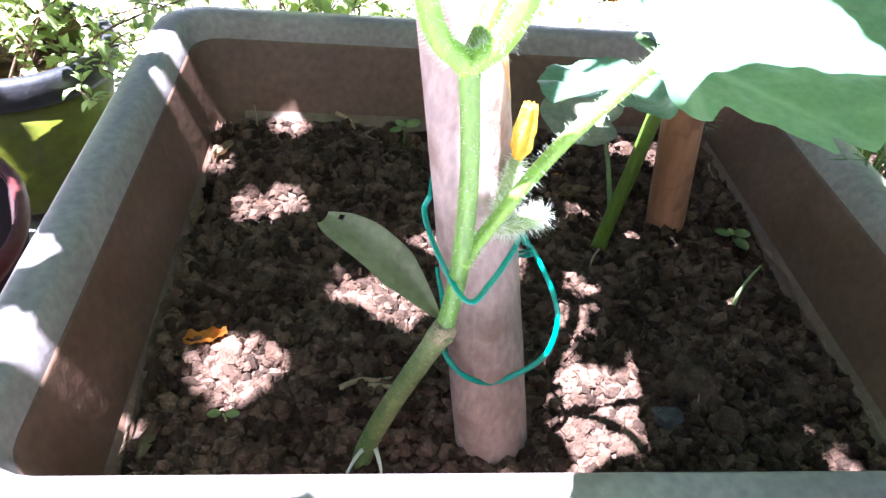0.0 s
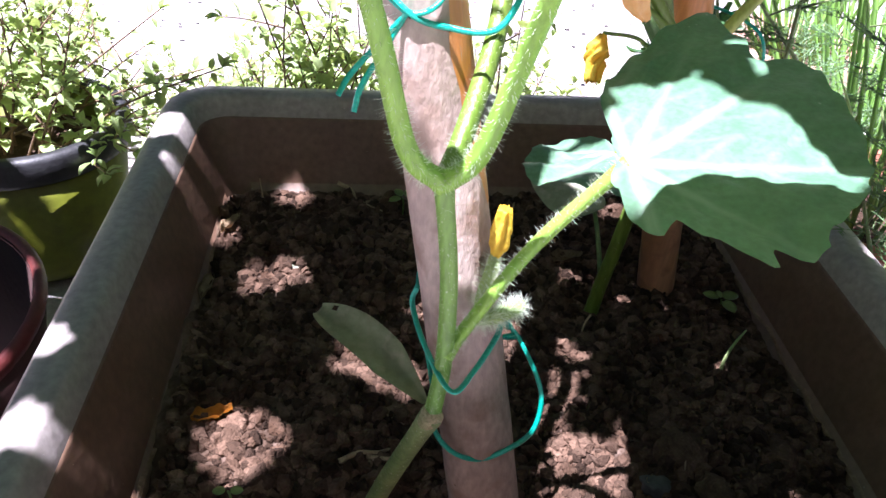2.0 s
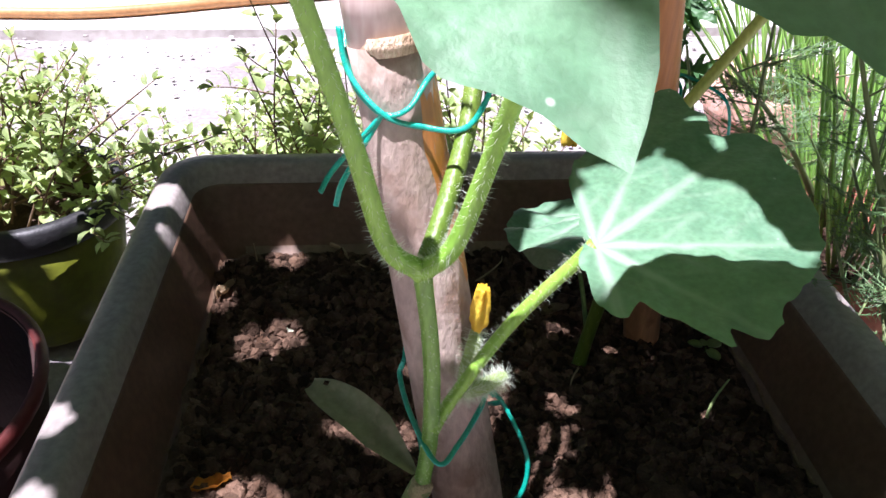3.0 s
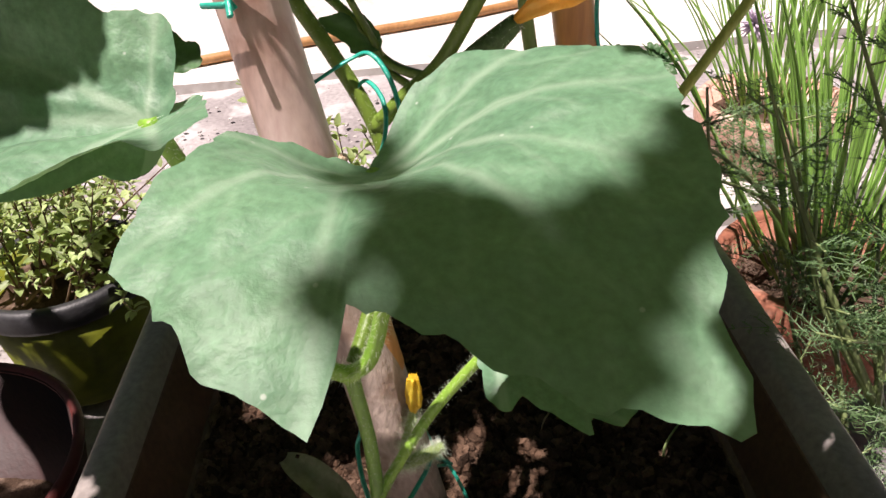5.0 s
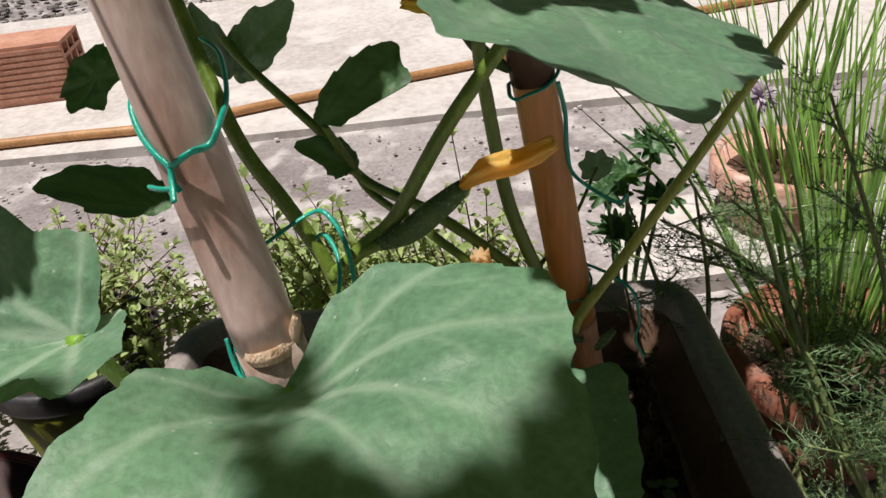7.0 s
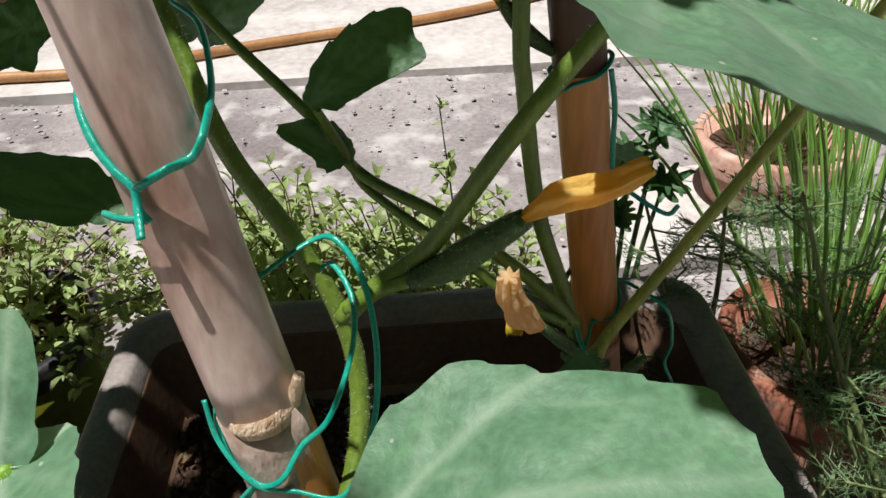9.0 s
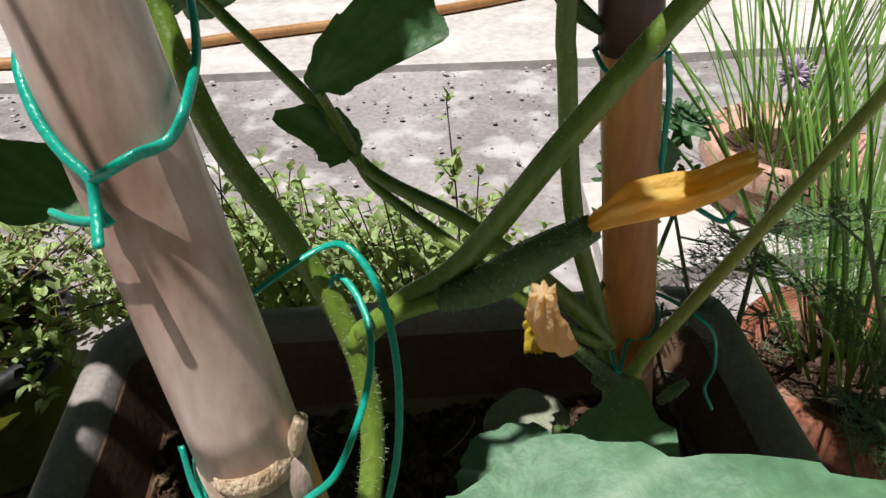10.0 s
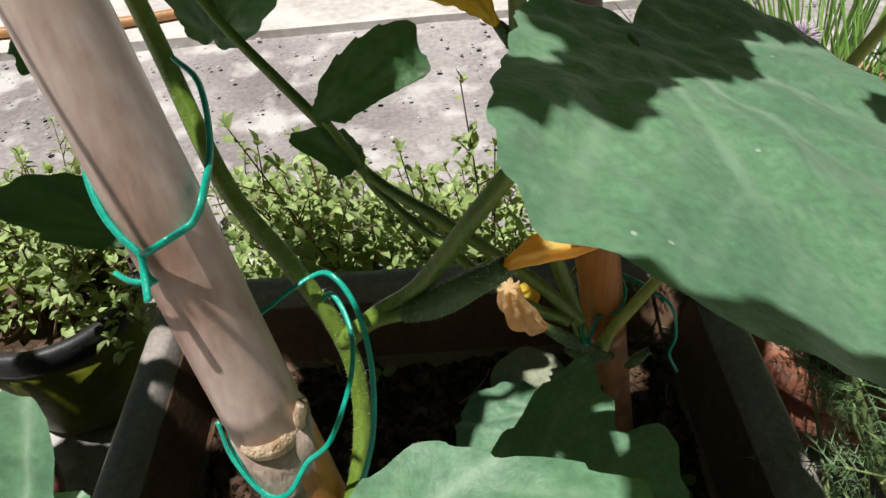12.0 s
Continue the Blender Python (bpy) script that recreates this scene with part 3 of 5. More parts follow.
stem(vine, O1, [(0.1694, 0.1274, 0.2699), (0.1850, 0.1260, 0.2850), (0.2010, 0.1230, 0.3000), (0.2240, 0.1170, 0.3380), (0.2470, 0.1180, 0.3670), (0.2646, 0.1142, 0.3880)], 0.0036, 0.0027, M_STEM, "petiole", "", 420, 0.0010, 9, flare=0.15)

# knuckle where the seed leaf leaves the stem
bm = bmesh.new()
tube(bm, [Vector((0.1488, 0.0487, 0.0846)) - Vector(O1), Vector((0.1499, 0.0481, 0.0883)) - Vector(O1), Vector((0.1506, 0.0475, 0.0919)) - Vector(O1), Vector((0.1511, 0.0472, 0.0951)) - Vector(O1)], lambda u: 0.0034 + 0.0016 * math.sin(math.pi * u), 14, wob=0.3)
part("node", bm, M_NODE, vine, "brownish swollen node")

# seed leaf: thick grey-green blade beside the first node
bm = bmesh.new()
a, b = Vector((0.1484, 0.0523, 0.0935)), Vector((0.106, 0.091, 0.1085))
axis = b - a
face = Vector((-0.15, -0.50, 0.85)).normalized()
side = axis.cross(face).normalized()
face = side.cross(axis).normalized()
SEED = [[None] * 13 for _ in range(25)]
for i in range(25):
    u = i / 24
    w = 0.0080 * min(1, 0.12 + u * 2.6) ** 0.8 * (1 - max(0, u - 0.55) ** 2 * 4.2) ** 0.5
    for k in range(13):
        v = k / 6 - 1
        bend = 0.007 * math.sin(math.pi * u)
        SEED[i][k] = bm.verts.new(a + axis * u + side * (w * v) + face * (0.0028 * v * v + 0.0012 * noise.noise(Vector((u * 6, v * 2, 1)))) + Vector((0, 0, bend)) - Vector(O1))
for i in range(24):
    for k in range(12):
        if i == 21 and k in (9, 10):
            continue
        bm.faces.new((SEED[i][k], SEED[i][k + 1], SEED[i + 1][k + 1], SEED[i + 1][k]))
bmesh.ops.solidify(bm, geom=bm.faces[:], thickness=0.0007)
part("seed_leaf", bm, M_COTYL, vine, "thick greyish seed leaf with torn edge")

# leaves of the first vine
LEAF_B = [(-178, 0.004), (-160, 0.008), (-146, 0.030), (-128, 0.045), (-116, 0.052), (-104, 0.068), (-98, 0.078), (-85, 0.081), (-71, 0.0816), (-63, 0.089), (-57, 0.093), (-49, 0.0965), (-41, 0.104), (-36, 0.117), (-34, 0.121), (-30, 0.111), (-25, 0.104), (-18, 0.091), (-10, 0.080),
          (-6, 0.077), (-1, 0.073), (3, 0.071), (5, 0.084), (7, 0.092), (10, 0.092), (16, 0.088), (20, 0.088), (28, 0.081), (34, 0.078), (42, 0.0775), (45, 0.072), (49, 0.064), (53, 0.057), (60, 0.046), (74, 0.038), (100, 0.0215), (120, 0.012), (150, 0.006)]
leaf(vine, O1, (0.170, 0.007, 0.309), (0, -1, 0), (-0.014, -0.108, 1), 1.0, LEAF_B, droop=0.41, wave=0.02, serr=0.03, seed=4, label="broad green leaf with pale spots", lobes=[-115, -84, -58, -34, 8, 42, 80], seg=240, dish=(0.025, 0.03), quilt=0.012)
LEAF_1 = [(-175, 0.003), (-140, 0.006), (-120, 0.0151), (-113, 0.0419), (-107, 0.054), (-96, 0.0712), (-90, 0.093), (-83, 0.1156), (-74, 0.1005), (-66, 0.0894), (-60, 0.106), (-44, 0.0912), (-33, 0.0842), (-18, 0.0791), (-9, 0.074), (5, 0.0668), (12, 0.063), (24, 0.0644), (31, 0.0536), (37, 0.0589), (45, 0.040), (52, 0.0292), (67, 0.0346), (76, 0.0292), (95, 0.014), (140, 0.005)]
leaf(vine, O1, (0.2105, 0.0585, 0.199), (0.9, -0.4, 0.0), (0.14, -0.2, 1.0), 1.0, LEAF_1, wave=0.03, serr=0.03, seed=7, label="green leaf half in sun with curled edge", lobes=[-110, -83, -60, -18, 24, 67], seg=200, quilt=0.02)
LEAF_C = [(-175, 0.010), (-150, 0.050), (-110, 0.080), (-79, 0.083), (-39, 0.081), (-22, 0.092), (-7, 0.116), (-2, 0.114), (5, 0.111), (12, 0.106), (19, 0.099), (24, 0.101), (31, 0.0917), (37, 0.081), (44, 0.0667), (52, 0.0533), (59, 0.045), (75, 0.036), (110, 0.030), (150, 0.018)]
leaf(vine, O1, (0.2646, 0.1142, 0.3882), (0, -1, 0), (0.348, -0.081, 1.0), 1.0, LEAF_C, cup=0.0, wave=0.03, serr=0.022, seed=9, label="broad green leaf near the top of the stake", lobes=[-110, -79, -40, -6, 24, 50, 90], seg=220, quilt=0.02)
LEAF_D1 = [(-178, 0.006), (-60, 0.020), (-20, 0.060), (-3, 0.085), (12, 0.100), (20, 0.101), (26, 0.083), (34, 0.074), (41, 0.062), (66, 0.033), (90, 0.031), (130, 0.012)]
leaf(vine, O1, (0.108, 0.028, 0.323), (-1, 0.3, 0), (-0.574, -0.593, 0.564), 1.0, LEAF_D1, wave=0.03, seed=11, label="drooping green leaf, upper half in shade", lobes=[-3, 20, 88], seg=160)
LEAF_D2 = [(-178, 0.010), (-100, 0.018), (-82, 0.023), (-64, 0.030), (-37, 0.033), (-10, 0.022), (10, 0.020), (25, 0.040), (32, 0.056), (45, 0.062), (65, 0.060), (84, 0.056), (100, 0.030), (130, 0.012)]
leaf(vine, O1, (0.108, 0.0275, 0.322), (-0.3, -1, 0), (-0.25, -0.25, 0.93), 1.0, LEAF_D2, wave=0.05, seed=12, label="folded lower half of the drooping leaf", lobes=[-37, 35, 84], seg=160)
# upper leaves, unseen, added to shade the bed
UPPER = [(-178, 0.62), (-150, 0.75), (-118, 0.72), (-95, 0.95), (-65, 0.80), (-42, 1.05), (-20, 0.90), (0, 1.15), (20, 0.90), (42, 1.05), (65, 0.80), (95, 0.95), (118, 0.72), (150, 0.75)]

# main stem carried on upward, out of view, to hold the added leaves
stem(vine, O1, [(0.100, 0.160, 0.515), (0.095, 0.155, 0.60), (0.09, 0.13, 0.80), (0.06, 0.05, 1.04), (0.02, -0.01, 1.27)], 0.0036, 0.0016, M_STEM, "main_stem", "", 0, n=36)
hung = [Vector((0.094, 0.153, 0.62)), Vector((0.06, 0.05, 1.04)), Vector((0.02, -0.01, 1.27))]
# two tendrils added out of view, shaped to throw their shadow on the thick stake
stem(vine, O1, [(0.1102, 0.0733, 0.4582), (0.0997, 0.0737, 0.4827), (0.0884, 0.0750, 0.5058), (0.0804, 0.0765, 0.5178), (0.0767, 0.0772, 0.5218), (0.0740, 0.1150, 0.5550), (0.0900, 0.1500, 0.6300)], 0.0011, 0.0012, M_STEM, "shadow_tendril", "", 0, n=30)
stem(vine, O1, [(0.0903, 0.0749, 0.5037), (0.0893, 0.0764, 0.5134), (0.0888, 0.0777, 0.5209), (0.0887, 0.0788, 0.5259), (0.0906, 0.0801, 0.5271), (0.0921, 0.0804, 0.5235), (0.0959, 0.0809, 0.5134), (0.0997, 0.0825, 0.5016)], 0.0010, 0.0008, M_STEM, "shadow_tendril", "", 0, n=30)
# gaps in the added upper foliage, as (x, y, radius) on the bed's level
GAPS = [(0.066, 0.106, 0.016), (0.060, 0.240, 0.008), (0.076, 0.253, 0.006), (0.123, 0.170, 0.009), (0.143, 0.156, 0.009), (0.163, 0.208, 0.005), (0.234, 0.072, 0.019), (0.208, 0.070, 0.012), (0.240, 0.088, 0.012), (0.310, 0.211, 0.005), (0.269, 0.233, 0.005), (0.291, 0.280, 0.006),
        (0.319, 0.322, 0.006), (0.237, 0.178, 0.005), (0.248, 0.162, 0.005), (0.076, 0.338, 0.008), (0.029, 0.290, 0.006), (0.347, 0.308, 0.009)]
# what the sun reaches above the bed, as (x, y, z, radius): stake and planter first, then leaves and flowers
LIT_WOOD = [(0.170, 0.060, 0.081, 0.006), (0.174, 0.055, 0.052, 0.008), (0.192, 0.065, 0.016, 0.007), (0.150, 0.080, 0.230, 0.010), (0.140, 0.100, 0.262, 0.020), (0.134, 0.105, 0.300, 0.021), (0.129, 0.110, 0.335, 0.021), (0.123, 0.114, 0.370, 0.021), (0.117, 0.120, 0.405, 0.020), (0.111, 0.125, 0.440, 0.018), (0.106, 0.130, 0.475, 0.015),
            (0.022, 0.003, 0.070, 0.011), (0.045, 0.003, 0.070, 0.011), (0.068, 0.003, 0.070, 0.012), (0.087, 0.003, 0.070, 0.010), (0.118, 0.003, 0.070, 0.010), (0.138, 0.003, 0.070, 0.012), (0.160, 0.003, 0.070, 0.012), (0.178, 0.003, 0.070, 0.009),
            (-0.008, 0.327, 0.073, 0.012), (-0.013, 0.065, 0.073, 0.007), (-0.026, 0.118, 0.073, 0.008), (0.380, 0.360, 0.066, 0.006), (0.385, 0.350, 0.021, 0.005)]
LIT_LOW_LEAF = [(0.227, 0.091, 0.203, 0.008), (0.242, 0.094, 0.202, 0.008), (0.215, 0.072, 0.201, 0.008), (0.229, 0.075, 0.200, 0.008), (0.243, 0.077, 0.198, 0.008), (0.258, 0.080, 0.197, 0.008), (0.218, 0.058, 0.198, 0.007), (0.231, 0.060, 0.196, 0.007), (0.245, 0.062, 0.195, 0.008), (0.259, 0.064, 0.193, 0.008), (0.274, 0.067, 0.192, 0.008), (0.220, 0.044, 0.195, 0.007), (0.233, 0.046, 0.193, 0.007), (0.246, 0.048, 0.192, 0.007), (0.260, 0.050, 0.190, 0.008), (0.274, 0.052, 0.189, 0.008), (0.247, 0.034, 0.189, 0.007), (0.260, 0.036, 0.188, 0.007)]
LIT_TOP_LEAF = [(0.319, 0.122, 0.370, 0.011), (0.344, 0.132, 0.362, 0.013), (0.278, 0.082, 0.381, 0.009), (0.296, 0.089, 0.375, 0.010), (0.316, 0.096, 0.369, 0.011), (0.249, 0.054, 0.389, 0.007), (0.263, 0.059, 0.384, 0.008), (0.278, 0.064, 0.379, 0.008), (0.295, 0.069, 0.374, 0.009), (0.313, 0.074, 0.368, 0.010), (0.239, 0.037, 0.391, 0.007), (0.251, 0.040, 0.387, 0.007), (0.264, 0.044, 0.383, 0.007), (0.279, 0.047, 0.378, 0.008), (0.294, 0.051, 0.373, 0.009), (0.253, 0.027, 0.385, 0.007), (0.266, 0.030, 0.381, 0.007), (0.279, 0.033, 0.377, 0.007), (0.293, 0.036, 0.372, 0.008), (0.279, 0.021, 0.376, 0.007)]
LIT_BROAD_LEAF = [(0.192, 0.008, 0.335, 0.008), (0.205, 0.005, 0.335, 0.008), (0.218, 0.003, 0.335, 0.008), (0.231, 0.000, 0.334, 0.008), (0.243, -0.002, 0.334, 0.008), (0.184, -0.014, 0.333, 0.007), (0.196, -0.016, 0.333, 0.007), (0.208, -0.018, 0.332, 0.007), (0.219, -0.020, 0.332, 0.007), (0.135, -0.011, 0.316, 0.008), (0.149, -0.013, 0.316, 0.008), (0.119, -0.027, 0.315, 0.008), (0.132, -0.029, 0.314, 0.008), (0.144, -0.031, 0.314, 0.008), (0.157, -0.033, 0.314, 0.007), (0.128, -0.045, 0.313, 0.007), (0.140, -0.047, 0.313, 0.007), (0.152, -0.048, 0.312, 0.007), (0.136, -0.060, 0.311, 0.007), (0.147, -0.062, 0.311, 0.007), (0.153, -0.075, 0.310, 0.006)]
LIT_PLANT = [(0.090, 0.029, 0.317, 0.009), (0.105, 0.021, 0.320, 0.008), (0.120, 0.014, 0.322, 0.008), (0.071, 0.021, 0.310, 0.009), (0.086, 0.014, 0.313, 0.009), (0.068, 0.007, 0.306, 0.009), (0.236, 0.209, 0.119, 0.008), (0.225, 0.191, 0.119, 0.008), (0.242, 0.185, 0.124, 0.008), (0.150, 0.055, 0.195, 0.010), (0.170, 0.040, 0.250, 0.006), (0.175, 0.072, 0.157, 0.009), (0.180, 0.068, 0.130, 0.009), (0.185, 0.060, 0.165, 0.008), (0.239, 0.179, 0.225, 0.009), (0.250, 0.108, 0.328, 0.006)]
GAPS += [(x - SUN.x / SUN.z * z, y - SUN.y / SUN.z * z, r) for x, y, z, r in LIT_WOOD + LIT_LOW_LEAF + LIT_TOP_LEAF + LIT_BROAD_LEAF + LIT_PLANT]
# places of the added sun-blocking leaves, as (x, y, height, radius)
SHADE = [(-0.10, 0.12, 0.60, 0.055), (-0.18, 0.14, 0.62, 0.06), (-0.12, 0.21, 0.60, 0.06), (-0.21, 0.23, 0.62, 0.06), (-0.14, 0.29, 0.60, 0.055), (-0.22, 0.355, 0.60, 0.05), (-0.15, 0.357, 0.60, 0.05), (-0.09, 0.365, 0.60, 0.045), (0.505, 0.25, 0.62, 0.05), (0.53, 0.32, 0.60, 0.05), (0.585, 0.27, 0.61, 0.05)]
rnd = random.Random(12)
gap_at = np.array(GAPS)
for size in (0.046, 0.032, 0.022, 0.015, 0.010):
    step = size * 0.62
    for gx in np.arange(-0.05, 0.45, step):
        for gy in np.arange(-0.09, 0.44, step):
            px, py = float(gx) + rnd.uniform(-0.3, 0.3) * step, float(gy) + rnd.uniform(-0.3, 0.3) * step
            if (np.hypot(gap_at[:, 0] - px, gap_at[:, 1] - py) < gap_at[:, 2] + size * 1.08).any():
                continue
            over = math.hypot((px - 0.265) / 0.112, (py + 0.005) / 0.085) < 1
            if over and size > 0.025:
                continue
            if any(abs(px - q[0]) < q[3] * 1.4 and math.hypot(px - q[0], py - q[1]) < q[3] * (0.98 if over else 0.68) for q in SHADE):
                continue
            SHADE.append((px, py, rnd.uniform(1.25, 1.55) if over else rnd.uniform(0.56, 0.70), size * rnd.uniform(0.98, 1.12)))


def crosses(p, q):
    """Whether a stalk from p to q would throw its shadow across one of the larger gaps."""
    wide = gap_at[gap_at[:, 2] > 0.0075]
    for f in np.linspace(0, 1, 12):
        w = p.lerp(q, float(f))
        x, y = w.x - SUN.x / SUN.z * w.z, w.y - SUN.y / SUN.z * w.z
        if (np.hypot(wide[:, 0] - x, wide[:, 1] - y) < wide[:, 2]).any():
            return True
    return False


for k, (sx, sy, z, r) in enumerate(SHADE):
    sd = 51 + k
    c = Vector((sx, sy, 0)) + SUN * (z / SUN.z)
    close = sorted(hung, key=lambda q: (q - c).length)[:14]
    near = min(close, key=lambda q: (q - c).length + (0.5 if crosses(q, c) else 0.0))
    t = (c - near).normalized()
    t.z = -0.12
    a = c - t * (r * 0.25)
    leaf(vine, O1, a, t, (0.2 * math.sin(k), 0.2 * math.cos(k * 1.7), 1), r, UPPER, wave=0.08, seed=sd, seg=60 if r > 0.02 else 30, label="added unseen leaf high on the vine, blocks sun", veins=False)
    stem(vine, O1, [near, near.lerp(a, 0.5) + Vector((0, 0, 0.008)), a], 0.0005, 0.0004, M_STEM, "petiole", "", 0, n=8)
    hung.append(c)

# small flowers and fruit on the first vine
withered_flower(vine, O1, [(0.1738, 0.0753, 0.1468), (0.1751, 0.0753, 0.1572), (0.1753, 0.0753, 0.1698)], 0.0034, M_PETAL_Y, 3, label="small yellow withered flower")
fruit(vine, O1, [(0.1670, 0.0632, 0.1329), (0.1718, 0.0715, 0.1402), (0.1739, 0.0758, 0.1486)], 0.0028, spikes=500, seed=4, mat=M_PALE, spine=0.0038)
fruit(vine, O1, [(0.1646, 0.0603, 0.1293), (0.1754, 0.0650, 0.1274), (0.1864, 0.0704, 0.1282)], 0.0030, spikes=900, seed=5, mat=M_PALE, spine=0.0050)
fruit(vine, O1, [(0.1938, 0.1194, 0.2894), (0.2062, 0.1177, 0.2952), (0.2177, 0.1144, 0.3058), (0.2293, 0.1087, 0.3174)], 0.0052, spikes=260, seed=6, spine=0.0016)
stem(vine, O1, [(0.1716, 0.1263, 0.2732), (0.1827, 0.1230, 0.2832), (0.1949, 0.1196, 0.2898)], 0.0026, 0.0022, M_STEM, "fruit_stalk", "", 60, 0.001, 61, n=10)
withered_flower(vine, O1, [(0.2281, 0.1092, 0.3169), (0.2389, 0.1087, 0.3234), (0.2536, 0.1079, 0.3275), (0.2654, 0.1079, 0.3331)], 0.0046, M_PETAL, 5, label="long orange withered flower", flat=0.9)

# ---- second vine at the slim stake ----
O2 = (0.268, 0.203, 0.0)
vine_b = thing("vine_plant", "green climbing vine tied to the slim bamboo stake", "plant", O2)
stem(vine_b, O2, [(0.2720, 0.2140, -0.0100), (0.2745, 0.2130, 0.0200), (0.2780, 0.2080, 0.0650), (0.2810, 0.2050, 0.1100), (0.2840, 0.2070, 0.1550), (0.2730, 0.2110, 0.2020), (0.2600, 0.2120, 0.2430), (0.2540, 0.2120, 0.2740), (0.2490, 0.2120, 0.3150), (0.2470, 0.2120, 0.3360), (0.2450, 0.2120, 0.4300)], 0.0044, 0.0034, M_STEM, "stem", "", 420, 0.0010, 13, flare=0.15, n=80)
stem(vine_b, O2, [(0.2776, 0.2024, 0.1889), (0.2543, 0.2046, 0.2176), (0.2146, 0.2144, 0.2499), (0.1776, 0.2520, 0.2550), (0.1558, 0.2610, 0.2837), (0.1093, 0.3096, 0.3151), (0.0909, 0.3258, 0.3356)], 0.0034, 0.0026, M_STEM, "petiole", "", 300, 0.0010, 14, n=70)
stem(vine_b, O2, [(0.2711, 0.1988, 0.1932), (0.2465, 0.1985, 0.2113), (0.2121, 0.2101, 0.2395), (0.1797, 0.2490, 0.2487), (0.1709, 0.2518, 0.2673), (0.1596, 0.2460, 0.2951)], 0.0028, 0.0020, M_STEM, "petiole", "", 300, 0.0010, 15, n=60)
stem(vine_b, O2, [(0.2900, 0.2030, 0.1660), (0.3010, 0.2100, 0.1780), (0.3340, 0.2180, 0.2200), (0.3720, 0.2260, 0.2715), (0.4130, 0.2330, 0.3330), (0.4480, 0.2380, 0.3900)], 0.0034, 0.0028, M_STALK, "petiole", "", 120, 0.0007, 16, flare=0.3)
LEAF_A = [(-178, 0.002), (-100, 0.006), (-82, 0.0088), (-64, 0.0189), (-53, 0.0290), (-44, 0.0394), (-36, 0.0489), (-29, 0.0576), (-23, 0.0616), (-17, 0.0570), (-11, 0.0560), (-4, 0.0575), (-1, 0.0560), (2, 0.040), (5, 0.030), (10, 0.0235), (20, 0.0165), (34, 0.0134), (45, 0.0056), (143, 0.002)]
leaf(vine_b, O2, (0.158, 0.247, 0.297), (1, 0, 0.3), (0, -0.8, 0.6), 1.0, LEAF_A, wave=0.05, serr=0.05, seed=15, mat=M_LEAF_DARK_SHADED, label="drooping green leaf, coloured darker for shade", lobes=[-44, -23, -6], seg=200, quilt=0.03)
LEAF_Y = [(-178, 0.003), (-79, 0.005), (-69, 0.0088), (-49, 0.0145), (-30, 0.017), (-19, 0.0175), (-10, 0.022), (-2, 0.029), (5, 0.036), (10, 0.0370), (18, 0.029), (26, 0.0275), (34, 0.0200), (50, 0.0178), (58, 0.013), (75, 0.008), (120, 0.004)]
leaf(vine_b, O2, (0.1720, 0.2517, 0.2673), (-1, 0.0, 0.35), (0.0, -0.75, 0.6), 1.0, LEAF_Y, wave=0.10, serr=0.14, seed=16, mat=M_LEAF_DARK_SHADED, label="small curled young leaf with sharp teeth", seg=100)
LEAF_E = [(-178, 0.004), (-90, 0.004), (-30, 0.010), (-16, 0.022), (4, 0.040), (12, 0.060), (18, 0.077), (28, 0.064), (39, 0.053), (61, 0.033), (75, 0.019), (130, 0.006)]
leaf(vine_b, O2, (0.0840, 0.1818, 0.2871), (-1, 0, 0), (-0.1, -0.3, 0.95), 1.0, LEAF_E, wave=0.06, serr=0.05, seed=17, mat=M_LEAF_DARK_SHADED, label="toothed green leaf behind the stake, coloured darker for shade", lobes=[18, 45, 5], seg=160)
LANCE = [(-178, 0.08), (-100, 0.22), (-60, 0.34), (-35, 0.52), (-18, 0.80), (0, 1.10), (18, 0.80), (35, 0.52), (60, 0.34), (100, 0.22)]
leaf(vine_b, O2, (0.0960, 0.3250, 0.3080), (-0.35, 0.0, 0.95), (-0.3, -0.75, 0.3), 0.042, LANCE, wave=0.06, seed=18, mat=M_LEAF_DARK_SHADED, label="dark green leaf at a stalk end", lobes=[0, -40, 40])
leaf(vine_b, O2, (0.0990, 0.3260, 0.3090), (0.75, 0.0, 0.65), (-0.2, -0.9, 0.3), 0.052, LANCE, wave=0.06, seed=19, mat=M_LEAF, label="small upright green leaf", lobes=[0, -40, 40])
leaf(vine_b, O2, (-0.0042, 0.3611, 0.3023), (-0.8, 0.1, -0.3), (-0.2, -0.6, 0.8), 0.030, UPPER, wave=0.1, seed=20, mat=M_LEAF_DARK_SHADED, label="small yellowish green leaf")
ROUND = [(-178, 0.15), (-120, 0.45), (-80, 0.60), (-40, 0.85), (0, 1.0), (40, 0.85), (80, 0.60), (120, 0.45)]
# low leaf of the second vine
LEAF_L = [(-178, 0.006), (-153, 0.012), (-101, 0.030), (-73, 0.050), (-40, 0.049), (-27, 0.062), (-9, 0.050), (16, 0.047), (34, 0.052), (72, 0.048), (97, 0.045), (113, 0.040), (131, 0.028), (160, 0.010)]
leaf(vine_b, O2, (0.258, 0.193, 0.127), (-0.5, -0.85, 0), (-0.25, 0.18, 1), 1.0, LEAF_L, wave=0.08, serr=0.05, seed=22, label="rounded two-lobed green leaf in dappled sun", lobes=[-73, -27, 34, 72, 105], seg=120)
stem(vine_b, O2, [(0.2945, 0.2060, 0.108), (0.2780, 0.2020, 0.118), (0.258, 0.193, 0.127)], 0.0018, 0.0015, M_STEM, "petiole", "", 60, 0.0008, 23)
